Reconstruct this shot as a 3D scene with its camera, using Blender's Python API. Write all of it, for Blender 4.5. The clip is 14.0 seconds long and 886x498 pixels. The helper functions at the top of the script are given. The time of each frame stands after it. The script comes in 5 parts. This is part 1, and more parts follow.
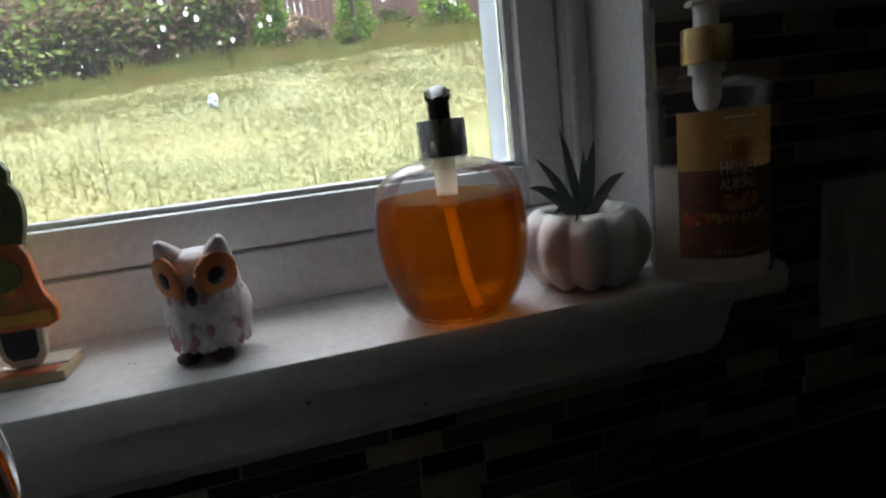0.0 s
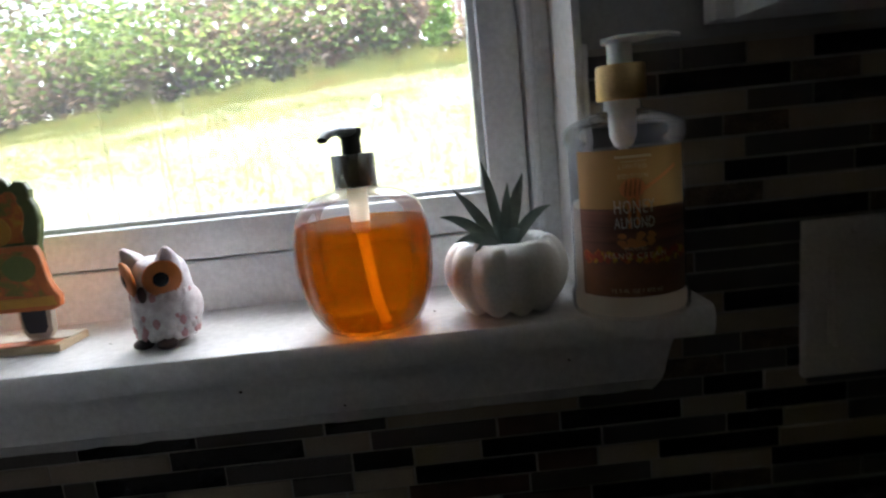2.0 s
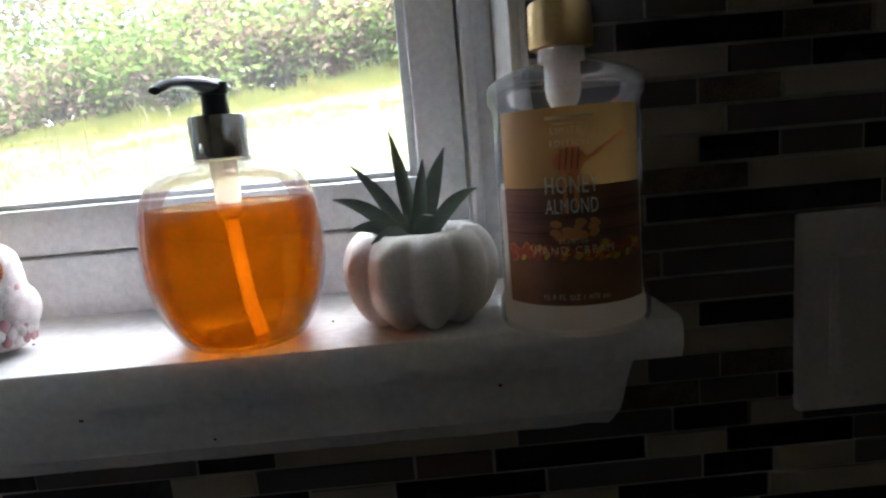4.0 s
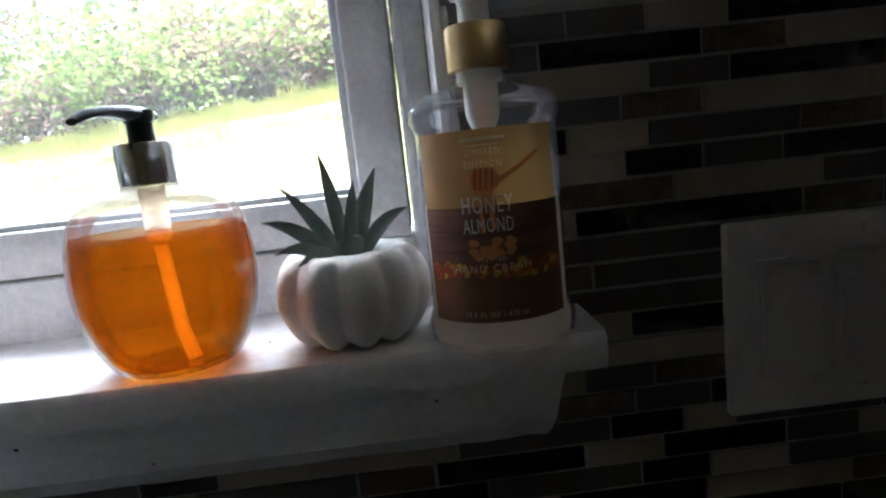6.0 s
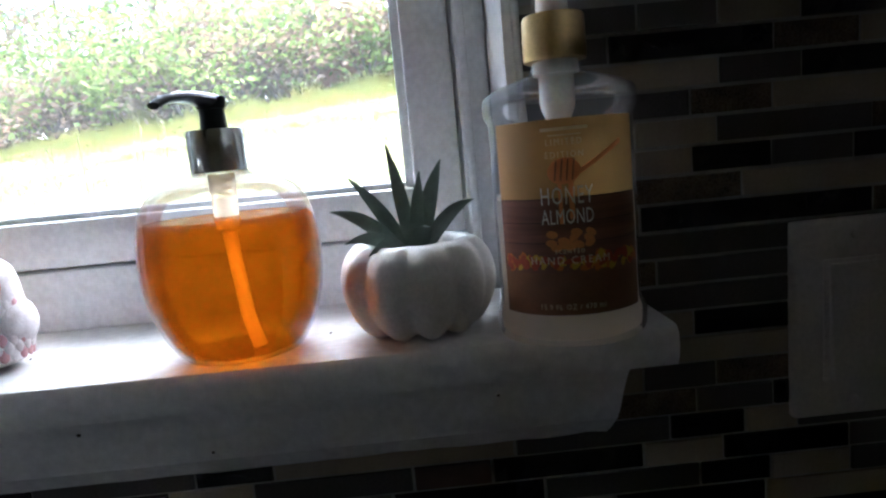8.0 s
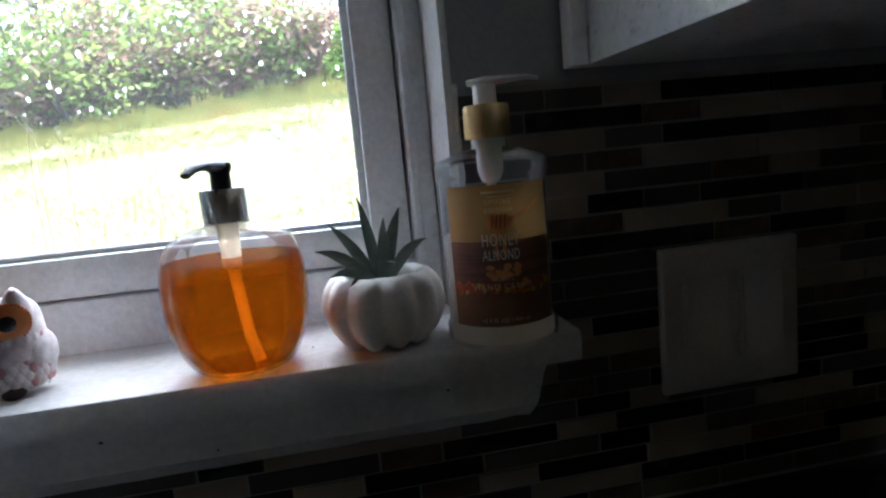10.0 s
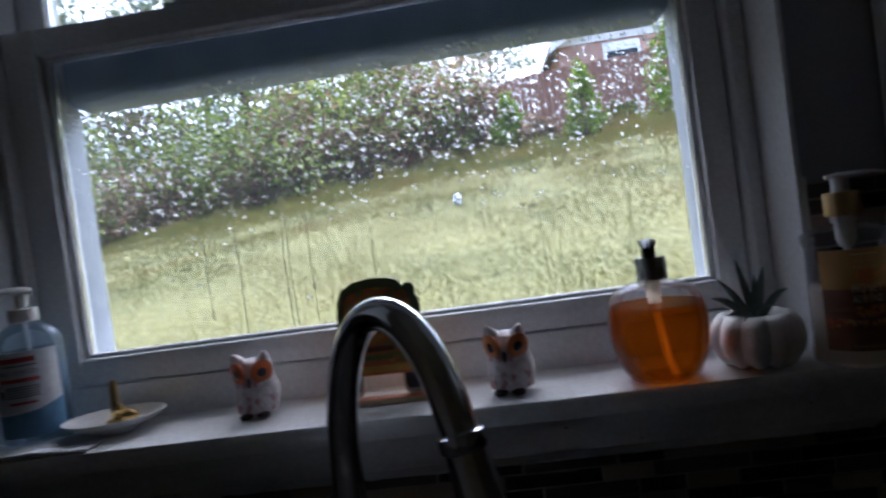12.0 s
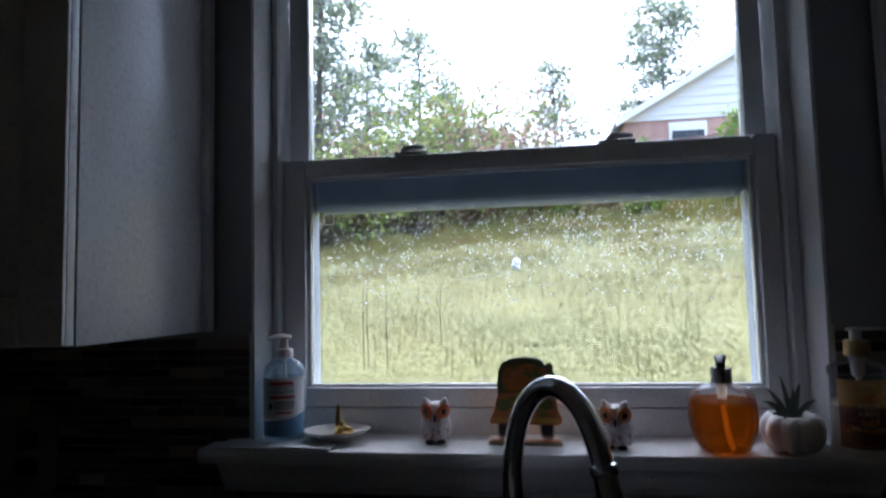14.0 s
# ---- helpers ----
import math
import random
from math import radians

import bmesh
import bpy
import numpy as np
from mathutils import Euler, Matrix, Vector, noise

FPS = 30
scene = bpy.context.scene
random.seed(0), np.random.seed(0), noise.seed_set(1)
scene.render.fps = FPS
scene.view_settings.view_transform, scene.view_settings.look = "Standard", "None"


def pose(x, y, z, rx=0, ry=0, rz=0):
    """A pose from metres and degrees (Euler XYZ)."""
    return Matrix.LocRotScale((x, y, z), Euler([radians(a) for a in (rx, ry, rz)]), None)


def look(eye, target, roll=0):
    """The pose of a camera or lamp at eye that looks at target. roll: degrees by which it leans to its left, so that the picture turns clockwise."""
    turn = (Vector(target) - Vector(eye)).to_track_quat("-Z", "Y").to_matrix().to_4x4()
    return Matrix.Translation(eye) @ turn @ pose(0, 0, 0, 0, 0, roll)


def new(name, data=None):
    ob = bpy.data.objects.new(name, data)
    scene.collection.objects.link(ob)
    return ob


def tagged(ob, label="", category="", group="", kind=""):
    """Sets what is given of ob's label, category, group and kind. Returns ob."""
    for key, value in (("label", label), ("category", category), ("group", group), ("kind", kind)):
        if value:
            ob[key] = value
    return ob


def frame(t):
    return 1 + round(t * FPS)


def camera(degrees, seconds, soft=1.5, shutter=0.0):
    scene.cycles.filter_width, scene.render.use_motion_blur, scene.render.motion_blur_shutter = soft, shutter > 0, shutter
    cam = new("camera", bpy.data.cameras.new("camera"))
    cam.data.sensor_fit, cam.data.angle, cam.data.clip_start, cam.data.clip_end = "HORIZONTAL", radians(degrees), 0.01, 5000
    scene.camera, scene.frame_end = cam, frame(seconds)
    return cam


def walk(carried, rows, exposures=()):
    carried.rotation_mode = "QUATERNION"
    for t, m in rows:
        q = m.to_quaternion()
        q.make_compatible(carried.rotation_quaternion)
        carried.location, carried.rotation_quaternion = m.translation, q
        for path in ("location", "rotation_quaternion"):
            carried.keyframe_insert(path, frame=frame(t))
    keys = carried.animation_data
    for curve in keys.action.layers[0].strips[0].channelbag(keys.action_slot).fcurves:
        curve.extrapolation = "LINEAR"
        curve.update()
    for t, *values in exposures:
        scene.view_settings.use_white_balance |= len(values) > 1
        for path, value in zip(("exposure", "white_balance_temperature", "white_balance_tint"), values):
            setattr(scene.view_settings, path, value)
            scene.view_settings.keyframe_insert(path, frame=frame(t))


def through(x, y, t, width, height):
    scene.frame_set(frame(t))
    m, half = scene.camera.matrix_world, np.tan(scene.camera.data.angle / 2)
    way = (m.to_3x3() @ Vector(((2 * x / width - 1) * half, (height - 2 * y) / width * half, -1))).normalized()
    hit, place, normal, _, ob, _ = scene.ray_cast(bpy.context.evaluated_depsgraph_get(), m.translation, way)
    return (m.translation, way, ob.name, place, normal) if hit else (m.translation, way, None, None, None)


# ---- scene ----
cam = camera(71.7, 14.0, 2.2, 0.4)
PATH = [
    (0, (-0.053, -0.358, 1.232), (0.474, 1.527, 0.821), -6.3),
    (0.5, (-0.02, -0.358, 1.235), (0.345, 1.564, 0.82), -9.0),
    (1, (0.023, -0.357, 1.216), (0.309, 1.581, 0.809), -9.4),
    (1.5, (0.082, -0.418, 1.232), (0.439, 1.498, 0.782), -6.9),
    (2, (0.092, -0.412, 1.238), (0.116, 1.555, 0.875), -5.8),
    (2.2, (0.105, -0.39, 1.222), (0.102, 1.579, 0.873), -3.3),
    (2.5, (0.117, -0.359, 1.215), (0.109, 1.609, 0.864), -5.0),
    (3, (0.11, -0.337, 1.208), (0.033, 1.635, 0.884), -3.6),
    (3.5, (0.122, -0.327, 1.198), (0.089, 1.641, 0.842), -3.5),
    (4, (0.146, -0.33, 1.208), (0.171, 1.643, 0.883), -5.0),
    (6.5, (0.175, -0.336, 1.212), (0.25, 1.64, 0.917), -6.3),
    (6.9, (0.169, -0.337, 1.21), (0.21, 1.645, 0.946), -6.3),
    (7, (0.163, -0.337, 1.212), (0.182, 1.644, 0.936), -6.3),
    (7.5, (0.155, -0.329, 1.204), (0.203, 1.644, 0.881), -4.9),
    (8, (0.145, -0.332, 1.209), (0.189, 1.646, 0.914), -5.4),
    (10.3, (0.095, -0.433, 1.248), (0.444, 1.515, 0.956), -5.4),
    (10.5, (0.068, -0.444, 1.253), (0.323, 1.521, 0.985), -7.2),
    (11, (-0.007, -0.49, 1.254), (0.004, 1.5, 1.058), -7.4),
    (11.5, (-0.047, -0.535, 1.276), (-0.088, 1.46, 1.141), -9.1),
    (12, (-0.096, -0.598, 1.277), (-0.249, 1.396, 1.235), -7.8),
    (12.5, (-0.156, -0.641, 1.326), (-0.554, 1.318, 1.387), -7.2),
    (13, (-0.201, -0.712, 1.324), (-0.841, 1.18, 1.413), -4.7),
    (13.5, (-0.227, -0.859, 1.313), (-0.735, 1.075, 1.33), -7.0),
    (13.6, (-0.223, -0.88, 1.319), (-0.64, 1.071, 1.345), -4.8),
    (14, (-0.2, -0.914, 1.341), (-0.49, 1.06, 1.487), -1.4),
]
EXPOSURES = [(0.0, 3.25, 6200, 6), (1.0, 3.6, 6200, 6), (1.5, 4.25, 6150, 7), (2.0, 4.5, 6100, 7), (3.0, 4.75, 6100, 7), (6.5, 5.2, 5650, 7), (8.0, 5.15, 5600, 7), (10.5, 4.15, 5600, 8), (11.0, 3.65, 5550, 13), (12.0, 2.8, 5500, 15), (13.0, 2.7, 5450, 15), (14.0, 2.95, 5450, 14)]
walk(cam, [(t, look(eye, target, roll)) for t, eye, target, roll in PATH], EXPOSURES)

# ---- world and light ----
world = bpy.data.worlds.new("world")
scene.world = world
world.use_nodes = True
wn = world.node_tree
sky = wn.nodes.new("ShaderNodeTexSky")
sky.sky_type = "NISHITA"
sky.sun_disc = False
sky.sun_elevation = radians(70)
sky.sun_rotation = radians(5)
sky.air_density, sky.dust_density, sky.ozone_density = 1.0, 7.0, 1.5
wn.nodes["Background"].inputs[1].default_value = 0.15
wn.links.new(sky.outputs[0], wn.nodes["Background"].inputs[0])
sun_data = bpy.data.lights.new("sun", "SUN")
sun_data.energy, sun_data.angle, sun_data.color = 0.5, radians(90), (0.98, 0.99, 1.0)
sun = new("sun", sun_data)
sun.matrix_world = look((0, 0, 0), (-0.087 * 0.342, -0.996 * 0.342, -0.940))

# ---- materials ----


class Net:
    """A small helper round a node material."""

    def __init__(self, name, color=(0.8, 0.8, 0.8), rough=0.5, metal=0.0, **more):
        self.mat = bpy.data.materials.new(name)
        self.mat.use_nodes = True
        self.tree = self.mat.node_tree
        self.bsdf = self.tree.nodes["Principled BSDF"]
        self.out = self.tree.nodes["Material Output"]
        self.set("Base Color", (*color, 1))
        self.set("Roughness", rough)
        self.set("Metallic", metal)
        for key, value in more.items():
            self.set(key.replace("_", " "), value)
        self.coords = None

    def set(self, key, value):
        self.bsdf.inputs[key].default_value = value

    def node(self, kind, **inputs):
        n = self.tree.nodes.new(kind)
        for key, value in inputs.items():
            n.inputs[key.replace("_", " ")].default_value = value
        return n

    def link(self, a, b):
        self.tree.links.new(a, b)

    def where(self, stretch=(1, 1, 1), space="Object"):
        if self.coords is None:
            self.coords = self.tree.nodes.new("ShaderNodeTexCoord")
        m = self.node("ShaderNodeMapping")
        m.inputs["Scale"].default_value = stretch
        self.link(self.coords.outputs[space], m.inputs["Vector"])
        return m.outputs["Vector"]

    def noise(self, scale, detail=4, stretch=(1, 1, 1), rough=0.55, space="Object"):
        n = self.node("ShaderNodeTexNoise", Scale=scale, Detail=detail, Roughness=rough)
        self.link(self.where(stretch, space), n.inputs["Vector"])
        return n.outputs["Fac"]

    def ramp(self, fac, stops):
        r = self.tree.nodes.new("ShaderNodeValToRGB")
        el = r.color_ramp.elements
        while len(el) < len(stops):
            el.new(0.5)
        for e, (p, c) in zip(el, stops):
            e.position, e.color = p, (*c, 1) if len(c) == 3 else c
        self.link(fac, r.inputs["Fac"])
        return r.outputs["Color"]

    def mix(self, fac, a, b, mode="MIX"):
        m = self.tree.nodes.new("ShaderNodeMix")
        m.data_type, m.blend_type = "RGBA", mode
        for slot, v in ((0, fac), (6, a), (7, b)):
            if hasattr(v, "links"):
                self.link(v, m.inputs[slot])
            else:
                m.inputs[slot].default_value = v if slot == 0 else (*v, 1)
        return m.outputs[2]

    def color(self, sock):
        self.link(sock, self.bsdf.inputs["Base Color"])
        return self

    def rough(self, fac, lo, hi):
        r = self.node("ShaderNodeMapRange")
        r.inputs["To Min"].default_value, r.inputs["To Max"].default_value = lo, hi
        self.link(fac, r.inputs["Value"])
        self.link(r.outputs[0], self.bsdf.inputs["Roughness"])
        return self

    def bump(self, fac, strength=0.2, distance=0.001):
        b = self.node("ShaderNodeBump", Strength=strength, Distance=distance)
        self.link(fac, b.inputs["Height"])
        self.link(b.outputs[0], self.bsdf.inputs["Normal"])
        return self


def mottled(name, a, b, scale, rough=0.5, metal=0.0, fine=None, bump=0.15, depth=0.0006, stretch=(1, 1, 1), lo=0.35, hi=0.65, space="Object", **more):
    """A surface whose colour wanders between a and b, with finer grain and relief on top."""
    m = Net(name, a, rough, metal, **more)
    big = m.noise(scale, 4, stretch, space=space)
    c = m.ramp(big, [(lo, a), (hi, b)])
    grain = m.noise(fine or scale * 9, 5, stretch, 0.65, space=space)
    g = m.ramp(grain, [(0.3, (0.86, 0.86, 0.86)), (0.7, (1.06, 1.06, 1.06))])
    m.color(m.mix(1.0, c, g, "MULTIPLY"))
    m.rough(grain, max(0.02, rough - 0.1), min(1, rough + 0.1))
    if bump:
        m.bump(grain, bump, depth)
    return m.mat


def clear(name, tint=(1, 1, 1), ior=1.45, rough=0.02, veil=0.0, veil_color=(1, 1, 1), gloss=1.0):
    """Thin clear plastic or glass: see-through with a gloss that grows at grazing angles, and a little dull veil."""
    m = Net(name)
    t, g = m.node("ShaderNodeBsdfTransparent"), m.node("ShaderNodeBsdfGlossy", Roughness=rough)
    t.inputs["Color"].default_value = (*tint, 1)
    f = m.node("ShaderNodeFresnel", IOR=ior)
    s = m.node("ShaderNodeMixShader")
    k = m.node("ShaderNodeMath")
    k.operation = "MULTIPLY"
    k.inputs[1].default_value = gloss
    m.link(f.outputs[0], k.inputs[0])
    m.link(k.outputs[0], s.inputs[0])
    m.link(t.outputs[0], s.inputs[1])
    m.link(g.outputs[0], s.inputs[2])
    last = s.outputs[0]
    if veil:
        d = m.node("ShaderNodeBsdfTranslucent")
        d.inputs["Color"].default_value = (*veil_color, 1)
        s2 = m.node("ShaderNodeMixShader", Fac=veil)
        m.link(last, s2.inputs[1])
        m.link(d.outputs[0], s2.inputs[2])
        last = s2.outputs[0]
    m.link(last, m.out.inputs["Surface"])
    return m.mat


WHITE = mottled("white_trim_paint", (0.78, 0.78, 0.78), (0.83, 0.83, 0.83), 6, 0.6, fine=160, bump=0.12, Specular_IOR_Level=0.3)
VINYL = mottled("white_vinyl", (0.80, 0.82, 0.84), (0.85, 0.86, 0.87), 8, 0.32, fine=220, bump=0.05)
# whitish paint of the window wall, its shade put into the grey
WALLPAINT = mottled("shaded_wall_paint", (0.36, 0.36, 0.37), (0.41, 0.41, 0.42), 3, 0.7, fine=240, bump=0.3)
CABINET = mottled("cabinet_paint", (0.84, 0.86, 0.88), (0.88, 0.89, 0.91), 4, 0.3, fine=150, bump=0.06, Specular_IOR_Level=0.8)
ROOMPAINT = mottled("room_paint", (0.58, 0.50, 0.44), (0.64, 0.56, 0.50), 3, 0.7, fine=240, bump=0.3)
CEIL = mottled("ceiling_paint", (0.68, 0.66, 0.64), (0.74, 0.72, 0.70), 2, 0.8, fine=90, bump=0.3)
FLOOR = mottled("floor_wood", (0.10, 0.065, 0.045), (0.16, 0.105, 0.07), 5, 0.45, stretch=(1, 8, 1))
GROUT = mottled("grout", (0.33, 0.30, 0.27), (0.42, 0.39, 0.35), 30, 0.85, fine=900, bump=0.3)
COUNTER = mottled("dark_granite", (0.012, 0.012, 0.013), (0.05, 0.048, 0.045), 90, 0.16, fine=500, bump=0.02)
STEEL = Net("chrome", (0.82, 0.83, 0.85), 0.06, 1.0).mat
NICKEL = mottled("brushed_nickel", (0.55, 0.54, 0.52), (0.62, 0.61, 0.6), 30, 0.3, 1.0, fine=600, bump=0.05)
GOLD = mottled("brushed_gold", (0.62, 0.43, 0.20), (0.72, 0.51, 0.25), 14, 0.34, 1.0, fine=500, bump=0.06)
BRIGHTGOLD = Net("polished_gold", (0.80, 0.55, 0.22), 0.12, 1.0).mat
BLACKP = mottled("black_plastic", (0.010, 0.011, 0.011), (0.018, 0.02, 0.019), 40, 0.4, fine=700, bump=0.04, Specular_IOR_Level=0.25)
PLATE = mottled("ivory_plastic", (0.60, 0.56, 0.53), (0.66, 0.62, 0.58), 12, 0.35, fine=400, bump=0.05)
WHITEP = mottled("white_plastic", (0.78, 0.76, 0.72), (0.83, 0.81, 0.78), 20, 0.35, fine=500, bump=0.04, Subsurface_Weight=0.1)
CERAMIC = mottled("white_bisque_ceramic", (0.78, 0.77, 0.74), (0.85, 0.84, 0.82), 22, 0.55, fine=420, bump=0.15)
GLAZE = mottled("white_glazed_porcelain", (0.80, 0.80, 0.79), (0.84, 0.84, 0.83), 20, 0.12, fine=300, bump=0.03)
SOIL = mottled("potting_soil", (0.015, 0.011, 0.008), (0.05, 0.04, 0.03), 300, 0.95, fine=1500, bump=0.9, depth=0.002)
LEAF = mottled("succulent_leaf", (0.15, 0.20, 0.17), (0.24, 0.30, 0.26), 45, 0.42, fine=900, bump=0.15)


def milky(name, a, b, through):
    """A milky stuff: light comes through it from behind."""
    m = Net(name, a, 0.45)
    col = m.ramp(m.noise(25, 4), [(0.35, a), (0.65, b)])
    m.color(col)
    t = m.node("ShaderNodeBsdfTranslucent")
    m.link(col, t.inputs["Color"])
    s = m.node("ShaderNodeMixShader", Fac=through)
    m.link(m.bsdf.outputs[0], s.inputs[1]), m.link(t.outputs[0], s.inputs[2]), m.link(s.outputs[0], m.out.inputs["Surface"])
    return m.mat


CREAM = milky("hand_cream", (0.86, 0.78, 0.68), (0.9, 0.83, 0.74), 0.6)
PANE = clear("wet_window_pane", (0.97, 0.985, 0.98), 1.5, 0.0, 0.008)
BOTTLE = clear("clear_bottle_plastic", (0.975, 0.98, 0.98), 1.38, 0.03, 0.025, (1, 1, 1), 0.75)
SATIN = mottled("satin_chrome", (0.66, 0.67, 0.66), (0.74, 0.75, 0.74), 30, 0.2, 1.0, fine=600, bump=0.03)
SANIBOTTLE = clear("clear_sanitizer_bottle", (0.86, 0.92, 0.96), 1.45, 0.05, 0.12, (0.75, 0.87, 0.95))
TUBE = clear("frosted_dip_tube", (0.98, 0.85, 0.6), 1.3, 0.2, 0.75, (1.0, 0.86, 0.55))
SPRING = clear("frosted_pump_body", (0.95, 0.9, 0.8), 1.4, 0.15, 0.4, (0.95, 0.85, 0.7))


def amber():
    """Amber soap: refracts, lets coloured light fall through on the sill, and scatters a little."""
    m = Net("amber_soap")
    r = m.node("ShaderNodeBsdfRefraction", Roughness=0.35, IOR=1.2)
    t = m.node("ShaderNodeBsdfTransparent")
    d = m.node("ShaderNodeBsdfTranslucent")
    g = m.node("ShaderNodeBsdfGlossy", Roughness=0.05)
    r.inputs["Color"].default_value = (0.27, 0.092, 0.006, 1)
    t.inputs["Color"].default_value = (1.0, 0.51, 0.025, 1)
    d.inputs["Color"].default_value = (0.38, 0.135, 0.006, 1)
    a, b, c = m.node("ShaderNodeMixShader", Fac=0.58), m.node("ShaderNodeMixShader", Fac=0.14), m.node("ShaderNodeMixShader")
    f = m.node("ShaderNodeFresnel", IOR=1.2)
    m.link(r.outputs[0], a.inputs[1]), m.link(t.outputs[0], a.inputs[2])
    m.link(a.outputs[0], b.inputs[1]), m.link(d.outputs[0], b.inputs[2])
    k = m.node("ShaderNodeMath")
    k.operation = "MULTIPLY"
    k.inputs[1].default_value = 0.3
    m.link(f.outputs[0], k.inputs[0])
    m.link(k.outputs[0], c.inputs[0]), m.link(b.outputs[0], c.inputs[1]), m.link(g.outputs[0], c.inputs[2])
    m.link(c.outputs[0], m.out.inputs["Surface"])
    return m.mat


AMBER = amber()


def plain(name, color, rough=0.5, **more):
    return mottled(name, color, tuple(min(1, c * 1.18 + 0.004) for c in color), 120, rough, fine=900, bump=0.05, **more)


# ---- building helpers ----


def mesh_of(bm, name, mat):
    me = bpy.data.meshes.new(name)
    bm.to_mesh(me)
    bm.free()
    for m in mat if isinstance(mat, (list, tuple)) else [mat]:
        me.materials.append(m)
    return me


def part(name, bm, mat, parent=None, label="", smooth=True):
    """Links a bmesh as one mesh object, under parent if given."""
    me = mesh_of(bm, name, mat)
    if smooth:
        me.shade_smooth()
        me.set_sharp_from_angle(angle=radians(38))
    ob = new(name, me)
    if parent is not None:
        ob.parent = parent
    if label:
        ob["label"] = label
    return ob


def thing(name, x, y, z, label, category, group="", rz=0.0, kind=""):
    ob = new(name)
    ob.empty_display_size = 0.02
    ob.matrix_basis = pose(x, y, z, 0, 0, rz)
    return tagged(ob, label, category, group, kind)


def box(x0, x1, y0, y1, z0, z1, bevel=0.0, bm=None, segments=2):
    """A box between two corners, with rounded edges."""
    b = bmesh.new()
    bmesh.ops.create_cube(b, size=1)
    for v in b.verts:
        v.co = Vector(((x0 + x1) / 2 + v.co.x * (x1 - x0), (y0 + y1) / 2 + v.co.y * (y1 - y0), (z0 + z1) / 2 + v.co.z * (z1 - z0)))
    if bevel:
        bmesh.ops.bevel(b, geom=list(b.edges), offset=bevel, segments=segments, affect="EDGES", profile=0.5)
    if bm is None:
        return b
    return add(bm, b)


def add(bm, other, m=None, index=0):
    """Joins other into bm."""
    seen = {}
    for v in other.verts:
        seen[v] = bm.verts.new(m @ v.co if m else v.co)
    for f in other.faces:
        try:
            nf = bm.faces.new([seen[v] for v in f.verts])
            nf.material_index = index or f.material_index
            nf.smooth = f.smooth
        except ValueError:
            pass
    other.free()
    return bm


def lathe(profile, n=48, shape=None, sy=1.0, close_bottom=True, close_top=False):
    """A turned body from (radius, height) pairs; shape(angle, height) scales the radius."""
    bm = bmesh.new()
    rings = []
    for r, z in profile:
        ring = []
        for i in range(n):
            a = 2 * math.pi * i / n
            k = shape(a, z) if shape else 1
            ring.append(bm.verts.new((r * k * math.cos(a), r * k * math.sin(a) * sy, z)))
        rings.append(ring)
    for lo, hi in zip(rings, rings[1:]):
        for i in range(n):
            bm.faces.new((lo[i], lo[(i + 1) % n], hi[(i + 1) % n], hi[i]))
    if close_bottom:
        bm.faces.new(list(reversed(rings[0])))
    if close_top:
        bm.faces.new(rings[-1])
    return bm


def smooth_profile(points, steps=5):
    """Catmull-Rom through (radius, height) pairs."""
    p = [points[0], *points, points[-1]]
    out = []
    for i in range(1, len(p) - 2):
        for s in range(steps):
            t = s / steps
            out.append(tuple(0.5 * (2 * p[i][k] + (p[i + 1][k] - p[i - 1][k]) * t + (2 * p[i - 1][k] - 5 * p[i][k] + 4 * p[i + 1][k] - p[i + 2][k]) * t * t + (3 * p[i][k] - p[i - 1][k] - 3 * p[i + 1][k] + p[i + 2][k]) * t ** 3) for k in (0, 1)))
    return out + [points[-1]]


def pipe(path, radius, n=16, sy=1.0, cap=True):
    """A tube along points; radius may be one number or one per point."""
    bm = bmesh.new()
    pts = [Vector(p) for p in path]
    rad = radius if isinstance(radius, (list, tuple)) else [radius] * len(pts)
    rings, side = [], None
    for i, p in enumerate(pts):
        d = (pts[min(i + 1, len(pts) - 1)] - pts[max(i - 1, 0)]).normalized()
        if side is None:
            side = d.cross(Vector((0, 0, 1)))
            side = (side if side.length > 0.05 else d.cross(Vector((0, 1, 0)))).normalized()
        side = (side - d * side.dot(d)).normalized()
        up = d.cross(side)
        rings.append([bm.verts.new(p + rad[i] * (math.cos(a) * side + math.sin(a) * sy * up)) for a in (2 * math.pi * k / n for k in range(n))])
    for lo, hi in zip(rings, rings[1:]):
        for k in range(n):
            bm.faces.new((lo[k], lo[(k + 1) % n], hi[(k + 1) % n], hi[k]))
    if cap:
        bm.faces.new(list(reversed(rings[0])))
        bm.faces.new(rings[-1])
    bmesh.ops.recalc_face_normals(bm, faces=list(bm.faces))
    return bm


def blob(x, y, z, rx, ry, rz, seg=16, rings=10):
    b = bmesh.new()
    bmesh.ops.create_uvsphere(b, u_segments=seg, v_segments=rings, radius=1)
    for v in b.verts:
        v.co = Vector((x + v.co.x * rx, y + v.co.y * ry, z + v.co.z * rz))
    return b


def extrude_outline(points, y0, y1, bevel=0.0):
    """A flat outline in x and z, thick from y0 to y1."""
    b = bmesh.new()
    f = b.faces.new([b.verts.new((x, y0, z)) for x, z in points])
    ext = bmesh.ops.extrude_face_region(b, geom=[f])
    for v in ext["geom"]:
        if isinstance(v, bmesh.types.BMVert):
            v.co.y = y1
    bmesh.ops.recalc_face_normals(b, faces=list(b.faces))
    if bevel:
        bmesh.ops.bevel(b, geom=[e for e in b.edges if abs(e.verts[0].co.y - e.verts[1].co.y) < 1e-6], offset=bevel, segments=2, affect="EDGES")
    return b


